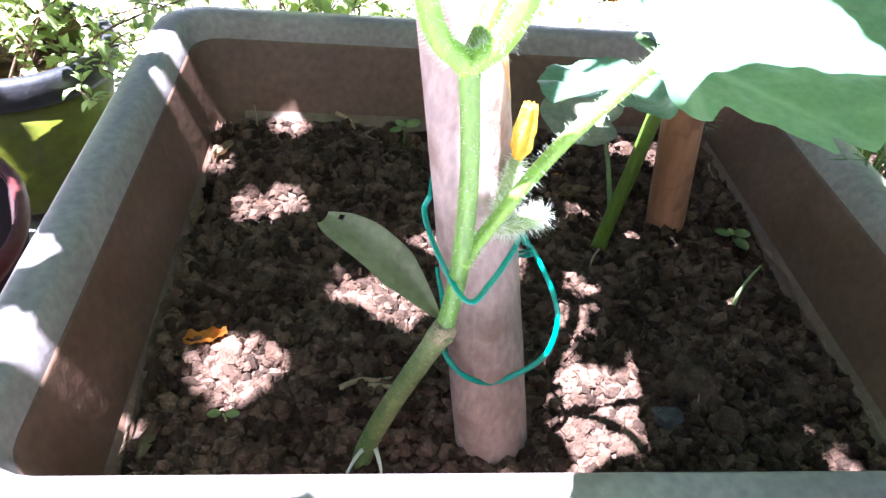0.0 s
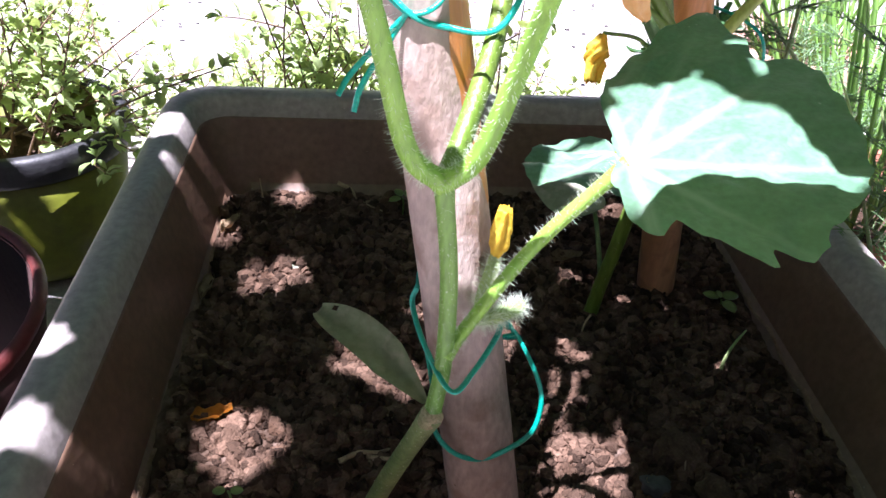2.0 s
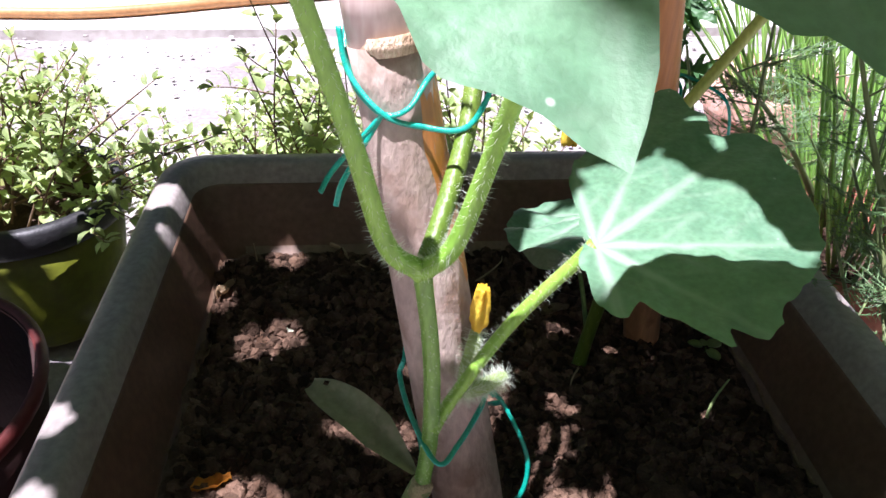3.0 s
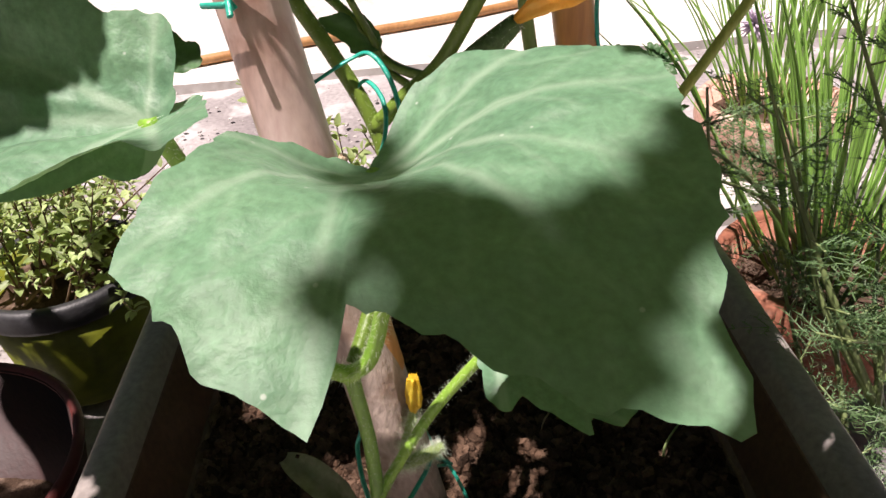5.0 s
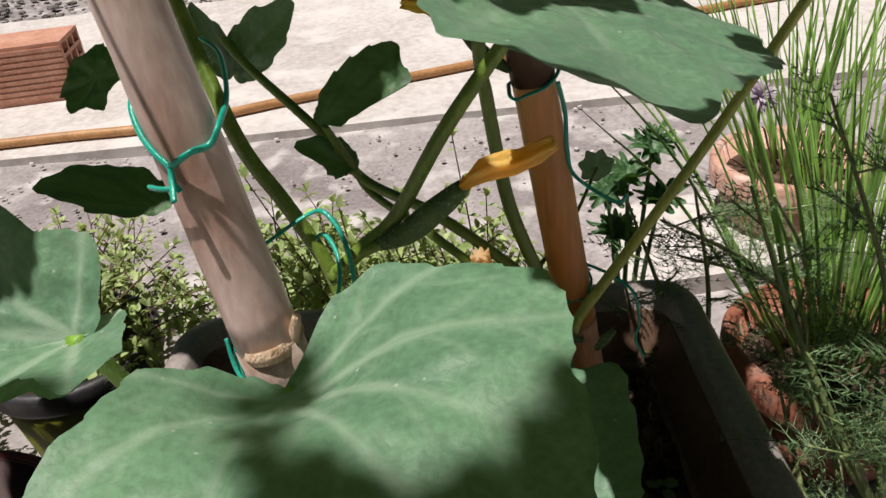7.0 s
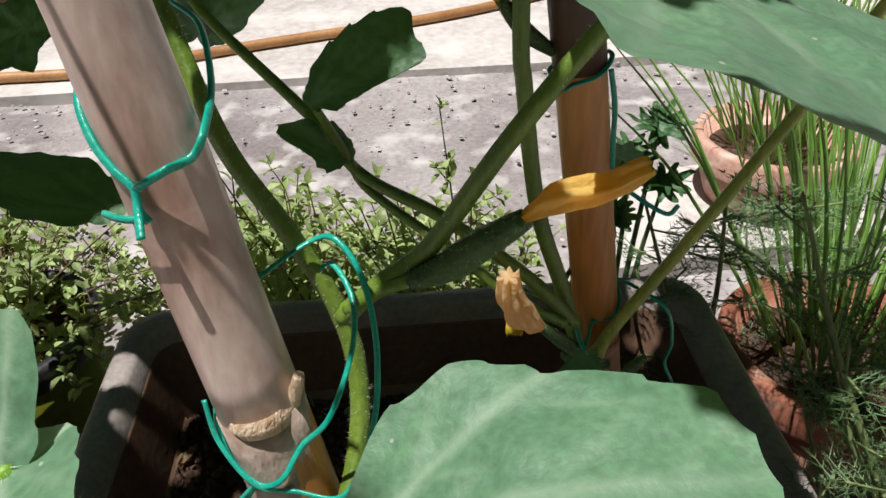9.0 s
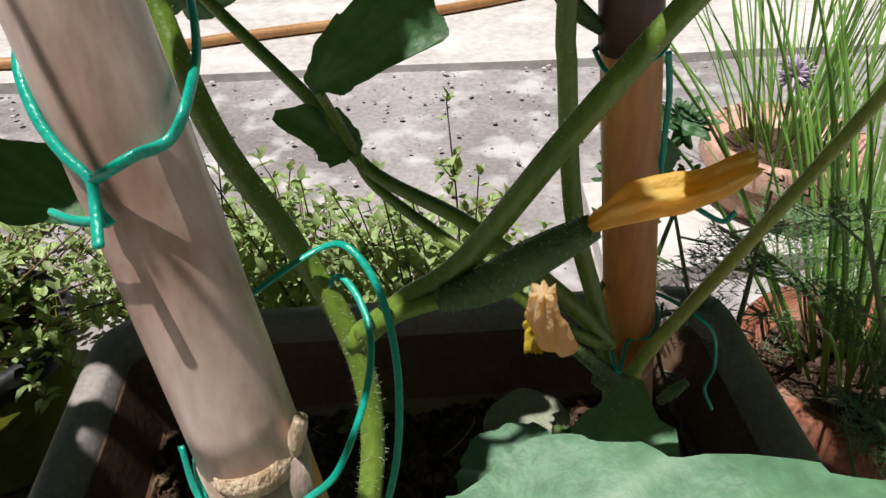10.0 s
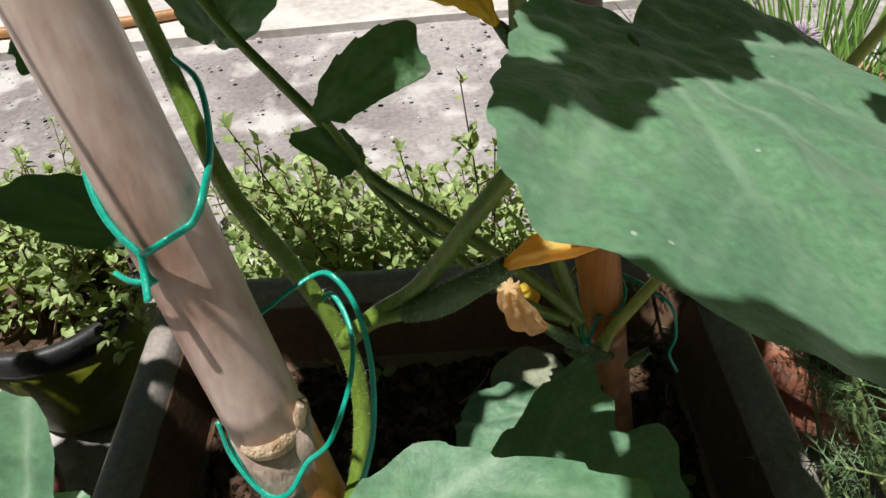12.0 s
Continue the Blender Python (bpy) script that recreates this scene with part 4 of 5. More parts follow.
# round seed leaf low at the slim stake, and a small leaf behind it
leaf(vine_b, O2, (0.2740, 0.2640, 0.0600), (-0.9, 0.35, 0.0), (0.1, -0.4, 0.9), 0.040, ROUND, wave=0.05, serr=0.0, seed=24, mat=M_COTYL, label="greyish rounded seed leaf", veins=False, seg=48)
leaf(vine_b, O2, (0.3260, 0.2960, 0.2260), (-0.45, 0.0, 0.8), (-0.3, -0.75, 0.5), 0.013, UPPER, wave=0.08, seed=25, label="small bright green leaf in sun", seg=60, veins=False)
stem(vine_b, O2, [(0.2740, 0.2130, 0.0250), (0.2750, 0.2400, 0.0450), (0.2740, 0.2640, 0.0600)], 0.0016, 0.0013, M_STEM_LOW, "seed_leaf_stalk", "", 0, n=12)
stem(vine_b, O2, [(0.2705, 0.2120, 0.2050), (0.3000, 0.2580, 0.2060), (0.3260, 0.2960, 0.2260)], 0.0014, 0.0010, M_STEM, "petiole", "", 60, 0.0008, 26)
# flowers and fruitlets at the second vine's node
for pts, r, sd in (([(0.2944, 0.2013, 0.1605), (0.2773, 0.1967, 0.1765), (0.2569, 0.1895, 0.2009)], 0.0036, 31), ([(0.2931, 0.1991, 0.1365), (0.2771, 0.1967, 0.1345), (0.2548, 0.1952, 0.1451)], 0.0030, 32),
                   ([(0.2965, 0.2012, 0.1605), (0.2815, 0.1980, 0.1659), (0.2709, 0.1969, 0.1744)], 0.0034, 33), ([(0.3048, 0.1994, 0.1532), (0.3079, 0.1965, 0.1606), (0.3143, 0.1965, 0.1679)], 0.0026, 34),
                   ([(0.2620, 0.2192, 0.3250), (0.2493, 0.2172, 0.3356), (0.2387, 0.2153, 0.3494)], 0.0034, 35)):
    fruit(vine_b, O2, pts, r, spikes=160, seed=sd)
withered_flower(vine_b, O2, [(0.2569, 0.1895, 0.2009), (0.2472, 0.1832, 0.2126), (0.2396, 0.1782, 0.2296), (0.2374, 0.1759, 0.2443)], 0.0060, M_PETAL_DRY, 7, petals=6, label="crumpled dry pale orange flower")
withered_flower(vine_b, O2, [(0.2387, 0.2153, 0.3494), (0.2282, 0.2163, 0.3609), (0.2113, 0.2183, 0.3641)], 0.0045, M_PETAL_Y, 8, label="yellow withered flower")
withered_flower(vine_b, O2, [(0.262, 0.262, 0.166), (0.259, 0.258, 0.156), (0.2565, 0.250, 0.142)], 0.0058, M_PETAL_Y, 9, label="pale yellow hanging flower")
stem(vine_b, O2, [(0.284, 0.206, 0.158), (0.276, 0.235, 0.172), (0.262, 0.262, 0.167)], 0.0012, 0.0010, M_STEM, "flower_stalk", "", 60, 0.0008, 41)


# ---- green plastic twine ----
def stake_point(deg, z, off=0.0012):
    r = 0.0175 + (0.0105 - 0.0175) * (z + 0.05) / 0.67
    c = AX0 + axd * z
    return c + Vector((math.cos(radians(deg)), math.sin(radians(deg)), 0)) * (r + off)


def twine(label, strands, r=0.0011):
    first = Vector(strands[0][0])
    ob = thing("plastic_twine", label, "twine", first, group="green ties")
    for pts in strands:
        bm = bmesh.new()
        path = [p - first for p in smooth_path(pts, 12 * (len(pts) - 1))]
        tube(bm, path, r, 8, ridges=2, ridge=0.3, wob=0.12)
        part("strand", bm, M_TWINE, ob)
    return ob


sp = stake_point
twine("green plastic twine looped low round stake and stem", [
    [sp(178, 0.124), (0.1441, 0.0834, 0.1178), (0.1476, 0.0604, 0.1165), (0.1559, 0.0394, 0.1135), (0.1655, 0.0496, 0.1129), (0.1762, 0.0662, 0.1143), sp(-25, 0.113, 0.002), sp(-5, 0.105, 0.003)],
    [sp(178, 0.124), sp(140, 0.128), sp(90, 0.125), sp(45, 0.115), sp(5, 0.106, 0.002)],
    [sp(0, 0.106, 0.003), (0.1900, 0.0801, 0.1000), (0.1963, 0.0692, 0.0902), (0.1988, 0.0637, 0.0797), (0.1961, 0.0601, 0.0651), (0.1865, 0.0608, 0.0525), (0.1738, 0.0602, 0.0473), (0.1612, 0.0601, 0.0546), (0.1538, 0.0648, 0.0651), sp(-150, 0.080, 0.003), sp(170, 0.09)],
    [sp(-8, 0.112, 0.002), (0.1869, 0.0844, 0.1026), (0.1901, 0.0862, 0.0963), (0.1859, 0.0882, 0.0936), (0.1837, 0.0843, 0.0984), (0.1879, 0.0812, 0.1026)]], 0.0009)
twine("green plastic twine looped round stake below its node", [
    [sp(150, 0.262), sp(-175, 0.252), sp(-150, 0.2425), sp(-112, 0.2365), sp(-80, 0.239, 0.002), sp(-45, 0.2475, 0.002), (0.1647, 0.0919, 0.2586), (0.1735, 0.1049, 0.2747), (0.1745, 0.1184, 0.2853), (0.1680, 0.1321, 0.2899), (0.1611, 0.1313, 0.2851)],
    [sp(-170, 0.262, 0.002), sp(-155, 0.248, 0.0025), sp(-112, 0.237, 0.002), sp(-70, 0.2325, 0.002), (0.1673, 0.0797, 0.2348), (0.1780, 0.0886, 0.2542), (0.1815, 0.1023, 0.2758), (0.1790, 0.1163, 0.2930), (0.1715, 0.1260, 0.3032), (0.1623, 0.1309, 0.3004), sp(60, 0.293)],
    [sp(-112, 0.2365), sp(-128, 0.232, 0.002), (0.1210, 0.0833, 0.2174), (0.1163, 0.0768, 0.2121)],
    [sp(-115, 0.236), sp(-130, 0.230, 0.002), (0.1242, 0.0808, 0.2142), (0.1213, 0.0784, 0.2055)]], 0.0008)
twine("green plastic twine knotted high on the thick stake", [
    [sp(163, 0.3650), sp(-172, 0.3600), sp(-147, 0.3530), sp(-125, 0.3470), sp(-105, 0.3425, 0.002), sp(-103, 0.3380, 0.005), sp(-100, 0.3330, 0.010)],
    [sp(-104, 0.3425, 0.002), sp(-87, 0.3455, 0.004), sp(-68, 0.3482, 0.005), sp(-49, 0.3468), sp(-35, 0.3480, 0.002), sp(-19, 0.3530, 0.004), (0.1413, 0.1327, 0.3566), (0.1373, 0.1518, 0.3671), (0.1280, 0.1633, 0.3712)],
    [sp(-104, 0.3420, 0.0022), sp(-106, 0.3370, 0.003), sp(-101, 0.3335, 0.003)],
    [sp(-99, 0.3360, 0.006), sp(-119, 0.3355, 0.006), sp(-142, 0.3345, 0.006)]], 0.00105)


def slim_point(deg, z, off=0.0012):
    c = BX0 + bxd * z
    return c + Vector((math.cos(radians(deg)), math.sin(radians(deg)), 0)) * (0.0120 + off)


bp = slim_point
twine("green plastic twine round the slim stake above its node", [
    [bp(170, 0.19), (0.2793, 0.1936, 0.1807), bp(-110, 0.179), bp(-60, 0.180), bp(-20, 0.188), bp(10, 0.195), (0.3267, 0.2114, 0.1874), (0.3328, 0.2080, 0.1654), (0.3312, 0.2083, 0.1497), (0.3369, 0.2064, 0.1361)],
    [bp(170, 0.19), bp(120, 0.194), bp(60, 0.196), bp(10, 0.195)]], 0.0009)
twine("green plastic twine round the slim stake high up", [
    [bp(170, 0.316), (0.2603, 0.2063, 0.3159), (0.2633, 0.2030, 0.3149), bp(-120, 0.314), bp(-70, 0.318), bp(-20, 0.322), bp(20, 0.322), bp(90, 0.32), bp(170, 0.316)],
    [bp(-30, 0.318), bp(-25, 0.300, 0.002), bp(-40, 0.280, 0.0015), bp(-25, 0.262, 0.002), (0.3151, 0.2057, 0.2496), (0.3214, 0.2045, 0.2538)]], 0.0009)

# stub of a side shoot at the node ring
stub = thing("cane_stub", "cut dry stub of a side shoot on the stake's node", "stake", stake_point(-22, 0.262, -0.002))
bm = bmesh.new()
tube(bm, smooth_path([(0, 0, -0.006), (0.0015, -0.0006, 0.0), (0.0035, -0.001, 0.006), (0.0045, -0.001, 0.010)], 12), lambda u: 0.0032 - 0.0012 * u, 14, wob=0.25)
part("stub", bm, M_FIBRE, stub)


# ---- on the soil ----
def crumpled(name, label, category, place, length, width, mat, turn, seed, lift=0.002, curl=0.3):
    """A small shrivelled petal, scrap or flake."""
    x, y = place
    ob = thing(name, label, category, (x, y, soil_height(x, y) + lift))
    bm = bmesh.new()
    g = [[None] * 9 for _ in range(17)]
    c, s_ = math.cos(radians(turn)), math.sin(radians(turn))
    for i in range(17):
        u = i / 16 - 0.5
        w = width * (1 - (2 * u) ** 2 * 0.75) * (1 + 0.35 * noise.noise(Vector((u * 5, seed, 0))))
        for k in range(9):
            v = k / 4 - 1
            px, py = u * length, v * w / 2
            pz = curl * width * v * v + width * 0.4 * noise.noise(Vector((u * 6, v * 1.5, seed * 2.3)))
            g[i][k] = bm.verts.new((c * px - s_ * py, s_ * px + c * py, pz + width * 0.15))
    for i in range(16):
        for k in range(8):
            bm.faces.new((g[i][k], g[i][k + 1], g[i + 1][k + 1], g[i + 1][k]))
    bmesh.ops.solidify(bm, geom=bm.faces[:], thickness=0.0004)
    part("flake", bm, mat, ob)
    return ob


crumpled("fallen_petal", "crumpled orange petal lying on the soil", "petal", (0.047, 0.121), 0.021, 0.0085, M_PETAL_FALLEN, 20, 3, 0.004, 0.5)
crumpled("fallen_petal", "small orange petal scrap on the soil", "petal", (0.259, 0.283), 0.010, 0.006, M_PETAL_FALLEN, 40, 4)
crumpled("dead_leaf", "grey-brown dead leaf scrap on the soil", "leaf", (0.264, 0.258), 0.024, 0.012, M_STRAW, 10, 5)
crumpled("bark_flake", "dry bark flake against the planter wall", "bark", (0.0265, 0.232), 0.022, 0.008, M_STRAW, 80, 6, 0.006, 0.6)
crumpled("bark_flake", "dry bark roll in the planter corner", "bark", (0.033, 0.296), 0.020, 0.008, M_STRAW, 60, 7, 0.005, 0.6)
crumpled("bark_flake", "dry bark sliver at the planter wall", "bark", (0.031, 0.066), 0.024, 0.006, M_STRAW, 75, 8, 0.003, 0.5)
crumpled("husk", "pale dry scrap of husk on the soil", "husk", (0.268, 0.073), 0.010, 0.006, M_STRAW, 10, 9)
crumpled("husk", "pale dry scrap of husk on the soil", "husk", (0.079, 0.252), 0.007, 0.005, M_HAIR, 30, 10)
crumpled("bark_flake", "dark bark scrap beside the rear wall", "bark", (0.034, 0.318), 0.012, 0.007, M_TWIG, 120, 12, 0.006, 0.6)
crumpled("husk", "pale dry scrap of husk on the soil", "husk", (0.135, 0.17), 0.008, 0.005, M_STRAW, 130, 13)


def twig(label, pts, r, mat):
    ob = thing("twig", label, "twig", pts[0])
    bm = bmesh.new()
    tube(bm, [p - Vector(pts[0]) for p in smooth_path(pts, 22)], lambda u: r * (1.1 - 0.6 * u), 7, wob=0.35)
    part("wood", bm, mat, ob)


def on_soil(x, y, dz=0.002):
    return (x, y, soil_height(x, y) + dz)


twig("crooked dry twig on the soil by the rear wall", [on_soil(0.106, 0.350, 0.010), on_soil(0.116, 0.345, 0.007), on_soil(0.122, 0.336), on_soil(0.136, 0.335)], 0.0016, M_STRAW)
twig("thin dry twig on the soil by the rear wall", [on_soil(0.122, 0.338), on_soil(0.128, 0.330), on_soil(0.140, 0.326)], 0.0011, M_STRAW)
twig("thin dark root lying on the soil", [on_soil(0.033, 0.234), on_soil(0.044, 0.222), on_soil(0.060, 0.203)], 0.0007, M_TWIG)
twig("dry straw lying on the soil", [on_soil(0.112, 0.094), on_soil(0.122, 0.100, 0.005), on_soil(0.132, 0.102, 0.004), on_soil(0.141, 0.107)], 0.0014, M_STRAW)
twig("dry straw stub on the soil", [on_soil(0.126, 0.100, 0.002), on_soil(0.136, 0.097, 0.004), on_soil(0.143, 0.100)], 0.0015, M_STRAW)
twig("thin upright straw at the rear wall", [on_soil(0.0515, 0.330), (0.0513, 0.331, 0.015), (0.0505, 0.332, 0.026)], 0.0008, M_STRAW)
twig("fine pale rootlet on the soil", [on_soil(0.375, 0.300), on_soil(0.368, 0.280, 0.004), on_soil(0.372, 0.262), on_soil(0.362, 0.250)], 0.0006, M_STRAW)
twig("fine pale rootlet on the soil", [on_soil(0.125, 0.135), on_soil(0.135, 0.128, 0.003), on_soil(0.146, 0.120)], 0.0005, M_STRAW)
twig("fine dry stalk on the soil", [on_soil(0.284, 0.075), on_soil(0.286, 0.083, 0.006), on_soil(0.285, 0.092)], 0.0005, M_STRAW)
twig("fine dry stalk on the soil", [on_soil(0.205, 0.290), on_soil(0.222, 0.300, 0.006), on_soil(0.236, 0.318, 0.005), on_soil(0.24, 0.33)], 0.0008, M_STRAW)
twig("fine pale roots at the vine's foot", [(0.124, 0.056, 0.012), (0.119, 0.051, 0.009), (0.115, 0.047, 0.002)], 0.0010, M_HAIR)
twig("fine pale roots at the vine's foot", [(0.128, 0.055, 0.012), (0.130, 0.049, 0.008), (0.131, 0.046, 0.001)], 0.0010, M_HAIR)
twig("fine pale roots by the second vine", [(0.267, 0.199, 0.008), (0.262, 0.193, 0.006), (0.258, 0.185, 0.002)], 0.0007, M_STRAW)
twig("bent white sprout pushing from the soil", [on_soil(0.334, 0.150, -0.003), (0.334, 0.151, 0.014), (0.339, 0.155, 0.022), (0.349, 0.163, 0.026)], 0.0011, M_PALE)


def seedling(label, place, blades, height, mat, stemmat):
    x, y = place
    z = soil_height(x, y)
    ob = thing("seedling", label, "seedling", (x, y, z))
    bm = bmesh.new()
    tube(bm, smooth_path([(0, 0, -0.003), (0.0008, 0, height * 0.6), (0, 0, height)], 10), 0.0006, 6)
    part("stalk", bm, stemmat, ob)
    for ang, size, tilt in blades:
        bm = bmesh.new()
        n1, n2 = 11, 7
        rows_ = []
        d = Vector((math.cos(radians(ang)), math.sin(radians(ang)), tilt)).normalized()
        sd = d.cross(Vector((0, 0, 1))).normalized()
        up_ = sd.cross(d)
        for i in range(n1):
            u = i / (n1 - 1)
            w = size * 0.42 * math.sin(math.pi * min(1, 0.06 + 0.94 * u)) ** 0.55
            rows_.append([bm.verts.new(Vector((0, 0, height)) + d * (size * (0.2 + u)) + sd * (w * (k / 3 - 1)) + up_ * (size * 0.08 * (k / 3 - 1) ** 2 - size * 0.12 * u * u)) for k in range(n2)])
        for i in range(n1 - 1):
            for k in range(n2 - 1):
                bm.faces.new((rows_[i][k], rows_[i][k + 1], rows_[i + 1][k + 1], rows_[i + 1][k]))
        bmesh.ops.solidify(bm, geom=bm.faces[:], thickness=0.0003)
        part("leaf", bm, mat, ob)


seedling("tiny seedling with two pale round seed leaves", (0.0615, 0.073), [(0, 0.006, 0.05), (178, 0.006, 0.05)], 0.010, M_PALE, M_PALE)
seedling("tiny seedling with four toothed green leaves", (0.357, 0.210), [(20, 0.011, 0.1), (150, 0.010, 0.1), (-70, 0.011, 0.0), (95, 0.006, 0.3)], 0.009, M_HERB, M_STEM)
seedling("tiny seedling with rounded green leaves", (0.154, 0.322), [(30, 0.012, 0.25), (200, 0.009, 0.0), (120, 0.008, 0.3)], 0.016, M_HERB, M_STEM)

# bits that mark the planter's inside: dried mud along the walls, a pebble, large clods
for x0, x1, y0, y1 in ((0.0212, 0.0216, 0.030, 0.345), (0.3788, 0.3784, 0.040, 0.330)):
    bm = bmesh.new()
    loops = []
    sgn = 1 if x0 < 0.2 else -1
    for i in range(61):
        y = y0 + (y1 - y0) * i / 60
        zb = 0.004 + 0.004 * noise.noise(Vector((y * 30, x0 * 50, 0)))
        zt = zb + 0.003 + 0.003 * noise.noise(Vector((y * 70, 3, x0 * 50)))
        xi = x0 - sgn * (zb - 0.005) * 0.3
        loops.append([bm.verts.new(Vector((xi + sgn * 0.0005, y, zb)) - Vector((0.2, RIM_L / 2, GROUND))), bm.verts.new(Vector((xi + sgn * 0.0022, y, (zb + zt) / 2)) - Vector((0.2, RIM_L / 2, GROUND))), bm.verts.new(Vector((xi - sgn * 0.0012, y, zt)) - Vector((0.2, RIM_L / 2, GROUND)))])
    for a, b in zip(loops, loops[1:]):
        for k in range(2):
            bm.faces.new((a[k], a[k + 1], b[k + 1], b[k]))
    part("mud_crust", bm, M_MUD, planter, "dried pale mud along the wall")


def lump(name, label, category, place, size, mat, seed):
    x, y = place
    ob = thing(name, label, category, (x, y, soil_height(x, y) + size[2] * 0.5))
    bm = bmesh.new()
    bmesh.ops.create_icosphere(bm, subdivisions=3, radius=1)
    for v in bm.verts:
        k = 1 + 0.40 * noise.noise(v.co * 1.7 + Vector((seed, 0, 0))) + 0.16 * noise.noise(v.co * 4.5)
        v.co = Vector((v.co.x * size[0] * k, v.co.y * size[1] * k, v.co.z * size[2] * k))
    part("body", bm, mat, ob)


lump("pebble", "smooth grey pebble half sunk in the soil", "stone", (0.268, 0.071), (0.0085, 0.006, 0.004), M_PEBBLE, 3)
lump("soil_clod", "flat dry clod of soil on the bed", "clod", (0.287, 0.091), (0.014, 0.012, 0.006), M_CLOD, 5)
lump("soil_clod", "dark lump of soil on the bed", "clod", (0.296, 0.065), (0.008, 0.009, 0.007), M_CLOD, 8)
lump("soil_clod", "dark lump of soil on the bed", "clod", (0.343, 0.090), (0.008, 0.010, 0.006), M_CLOD, 11)


# ---- yard ----
def herb(name, label, category, base, stems, spread, height, leaf_size, seed, mat, lean=(0, 0), pairs=9, ovate=0.55, tips=None, pot=None):
    """A bushy herb: thin branching twigs with paired small leaves."""
    rnd = random.Random(seed)
    ob = thing(name, label, category, base)
    verts, faces = [], []
    bm = bmesh.new()

    def blade(p, d, up, size):
        s_ = d.cross(up).normalized()
        u = s_.cross(d).normalized()
        o = len(verts)
        w = size * ovate * 0.5
        for a, b, c in ((0, 0, 0), (0.22, 0.75, 0.10), (0.55, 1.0, 0.12), (0.85, 0.55, 0.0), (1.08, 0, -0.16)):
            if b == 0:
                verts.append(p + d * (size * a) + u * (size * c))
            else:
                verts.append(p + d * (size * a) + s_ * (w * b) + u * (size * c))
                verts.append(p + d * (size * a) - s_ * (w * b) + u * (size * c))
                verts.append(p + d * (size * a) + u * (size * (c - 0.10)))
        v = lambda k: o + k
        faces.extend([(v(0), v(3), v(1)), (v(0), v(2), v(3)), (v(1), v(3), v(6), v(4)), (v(3), v(2), v(5), v(6)), (v(4), v(6), v(9), v(7)), (v(6), v(5), v(8), v(9)), (v(7), v(9), v(10)), (v(9), v(8), v(10))])

    def sprig(p0, top, r, n, size):
        mid = p0.lerp(top, 0.5) + Vector((rnd.uniform(-1, 1), rnd.uniform(-1, 1), 0.4)) * (0.08 * (top - p0).length)
        path = smooth_path([p0, mid, top], 8)
        tube(bm, path, lambda u: r * (1.05 - 0.6 * u), 5)
        for i in range(n):
            u = (i + 0.6) / n
            if u < 0.12:
                continue
            k = min(int(u * 8), 7)
            p = path[k].lerp(path[k + 1], u * 8 - k)
            d = (path[k + 1] - path[k]).normalized()
            a = i * 1.5708 + rnd.uniform(-0.3, 0.3)
            side = Matrix.Rotation(a, 3, d) @ d.orthogonal().normalized()
            for sg in (1, -1):
                if rnd.random() < 0.1:
                    continue
                ld = (side * sg + d * rnd.uniform(0.1, 0.5) + Vector((0, 0, rnd.uniform(-0.3, 0.2)))).normalized()
                blade(p + ld * r, ld, Vector((rnd.uniform(-0.4, 0.4), rnd.uniform(-0.4, 0.4), 1)), size * rnd.uniform(0.55, 1.15) * (1.1 - 0.45 * u))
        for _ in range(4):
            ld = ((top - p0).normalized() + Vector((rnd.uniform(-1, 1), rnd.uniform(-1, 1), rnd.uniform(-0.2, 0.6)))).normalized()
            blade(top, ld, Vector((0.2, 0, 1)), size * rnd.uniform(0.4, 0.7))
        return path

    for i in range(stems):
        a, q = rnd.uniform(0, 6.283), math.sqrt(rnd.random())
        foot = Vector((math.cos(a) * q * spread * 0.5, math.sin(a) * q * spread * 0.5, 0))
        if tips and i < len(tips):
            top = Vector(tips[i]) - Vector(base)
        else:
            top = Vector((math.cos(a) * q * spread + lean[0], math.sin(a) * q * spread + lean[1], height * rnd.uniform(0.45, 1.0) * (1.15 - 0.5 * q)))
        path = sprig(foot, top, 0.0013, pairs, leaf_size)
        for k in (3, 5, 6):
            if rnd.random() < 0.75:
                out = Vector((rnd.uniform(-1, 1), rnd.uniform(-1, 1), rnd.uniform(0.3, 1.2))).normalized()
                sprig(path[k], path[k] + out * (height * rnd.uniform(0.12, 0.28)), 0.0008, max(3, pairs // 2), leaf_size * 0.85)
    part("twig_frame", bm, M_TWIG, ob, "thin brown twigs")
    me = bpy.data.meshes.new("foliage")
    me.from_pydata(verts, [], faces)
    part("foliage", me, mat, ob, "many small oval leaves")
    return ob


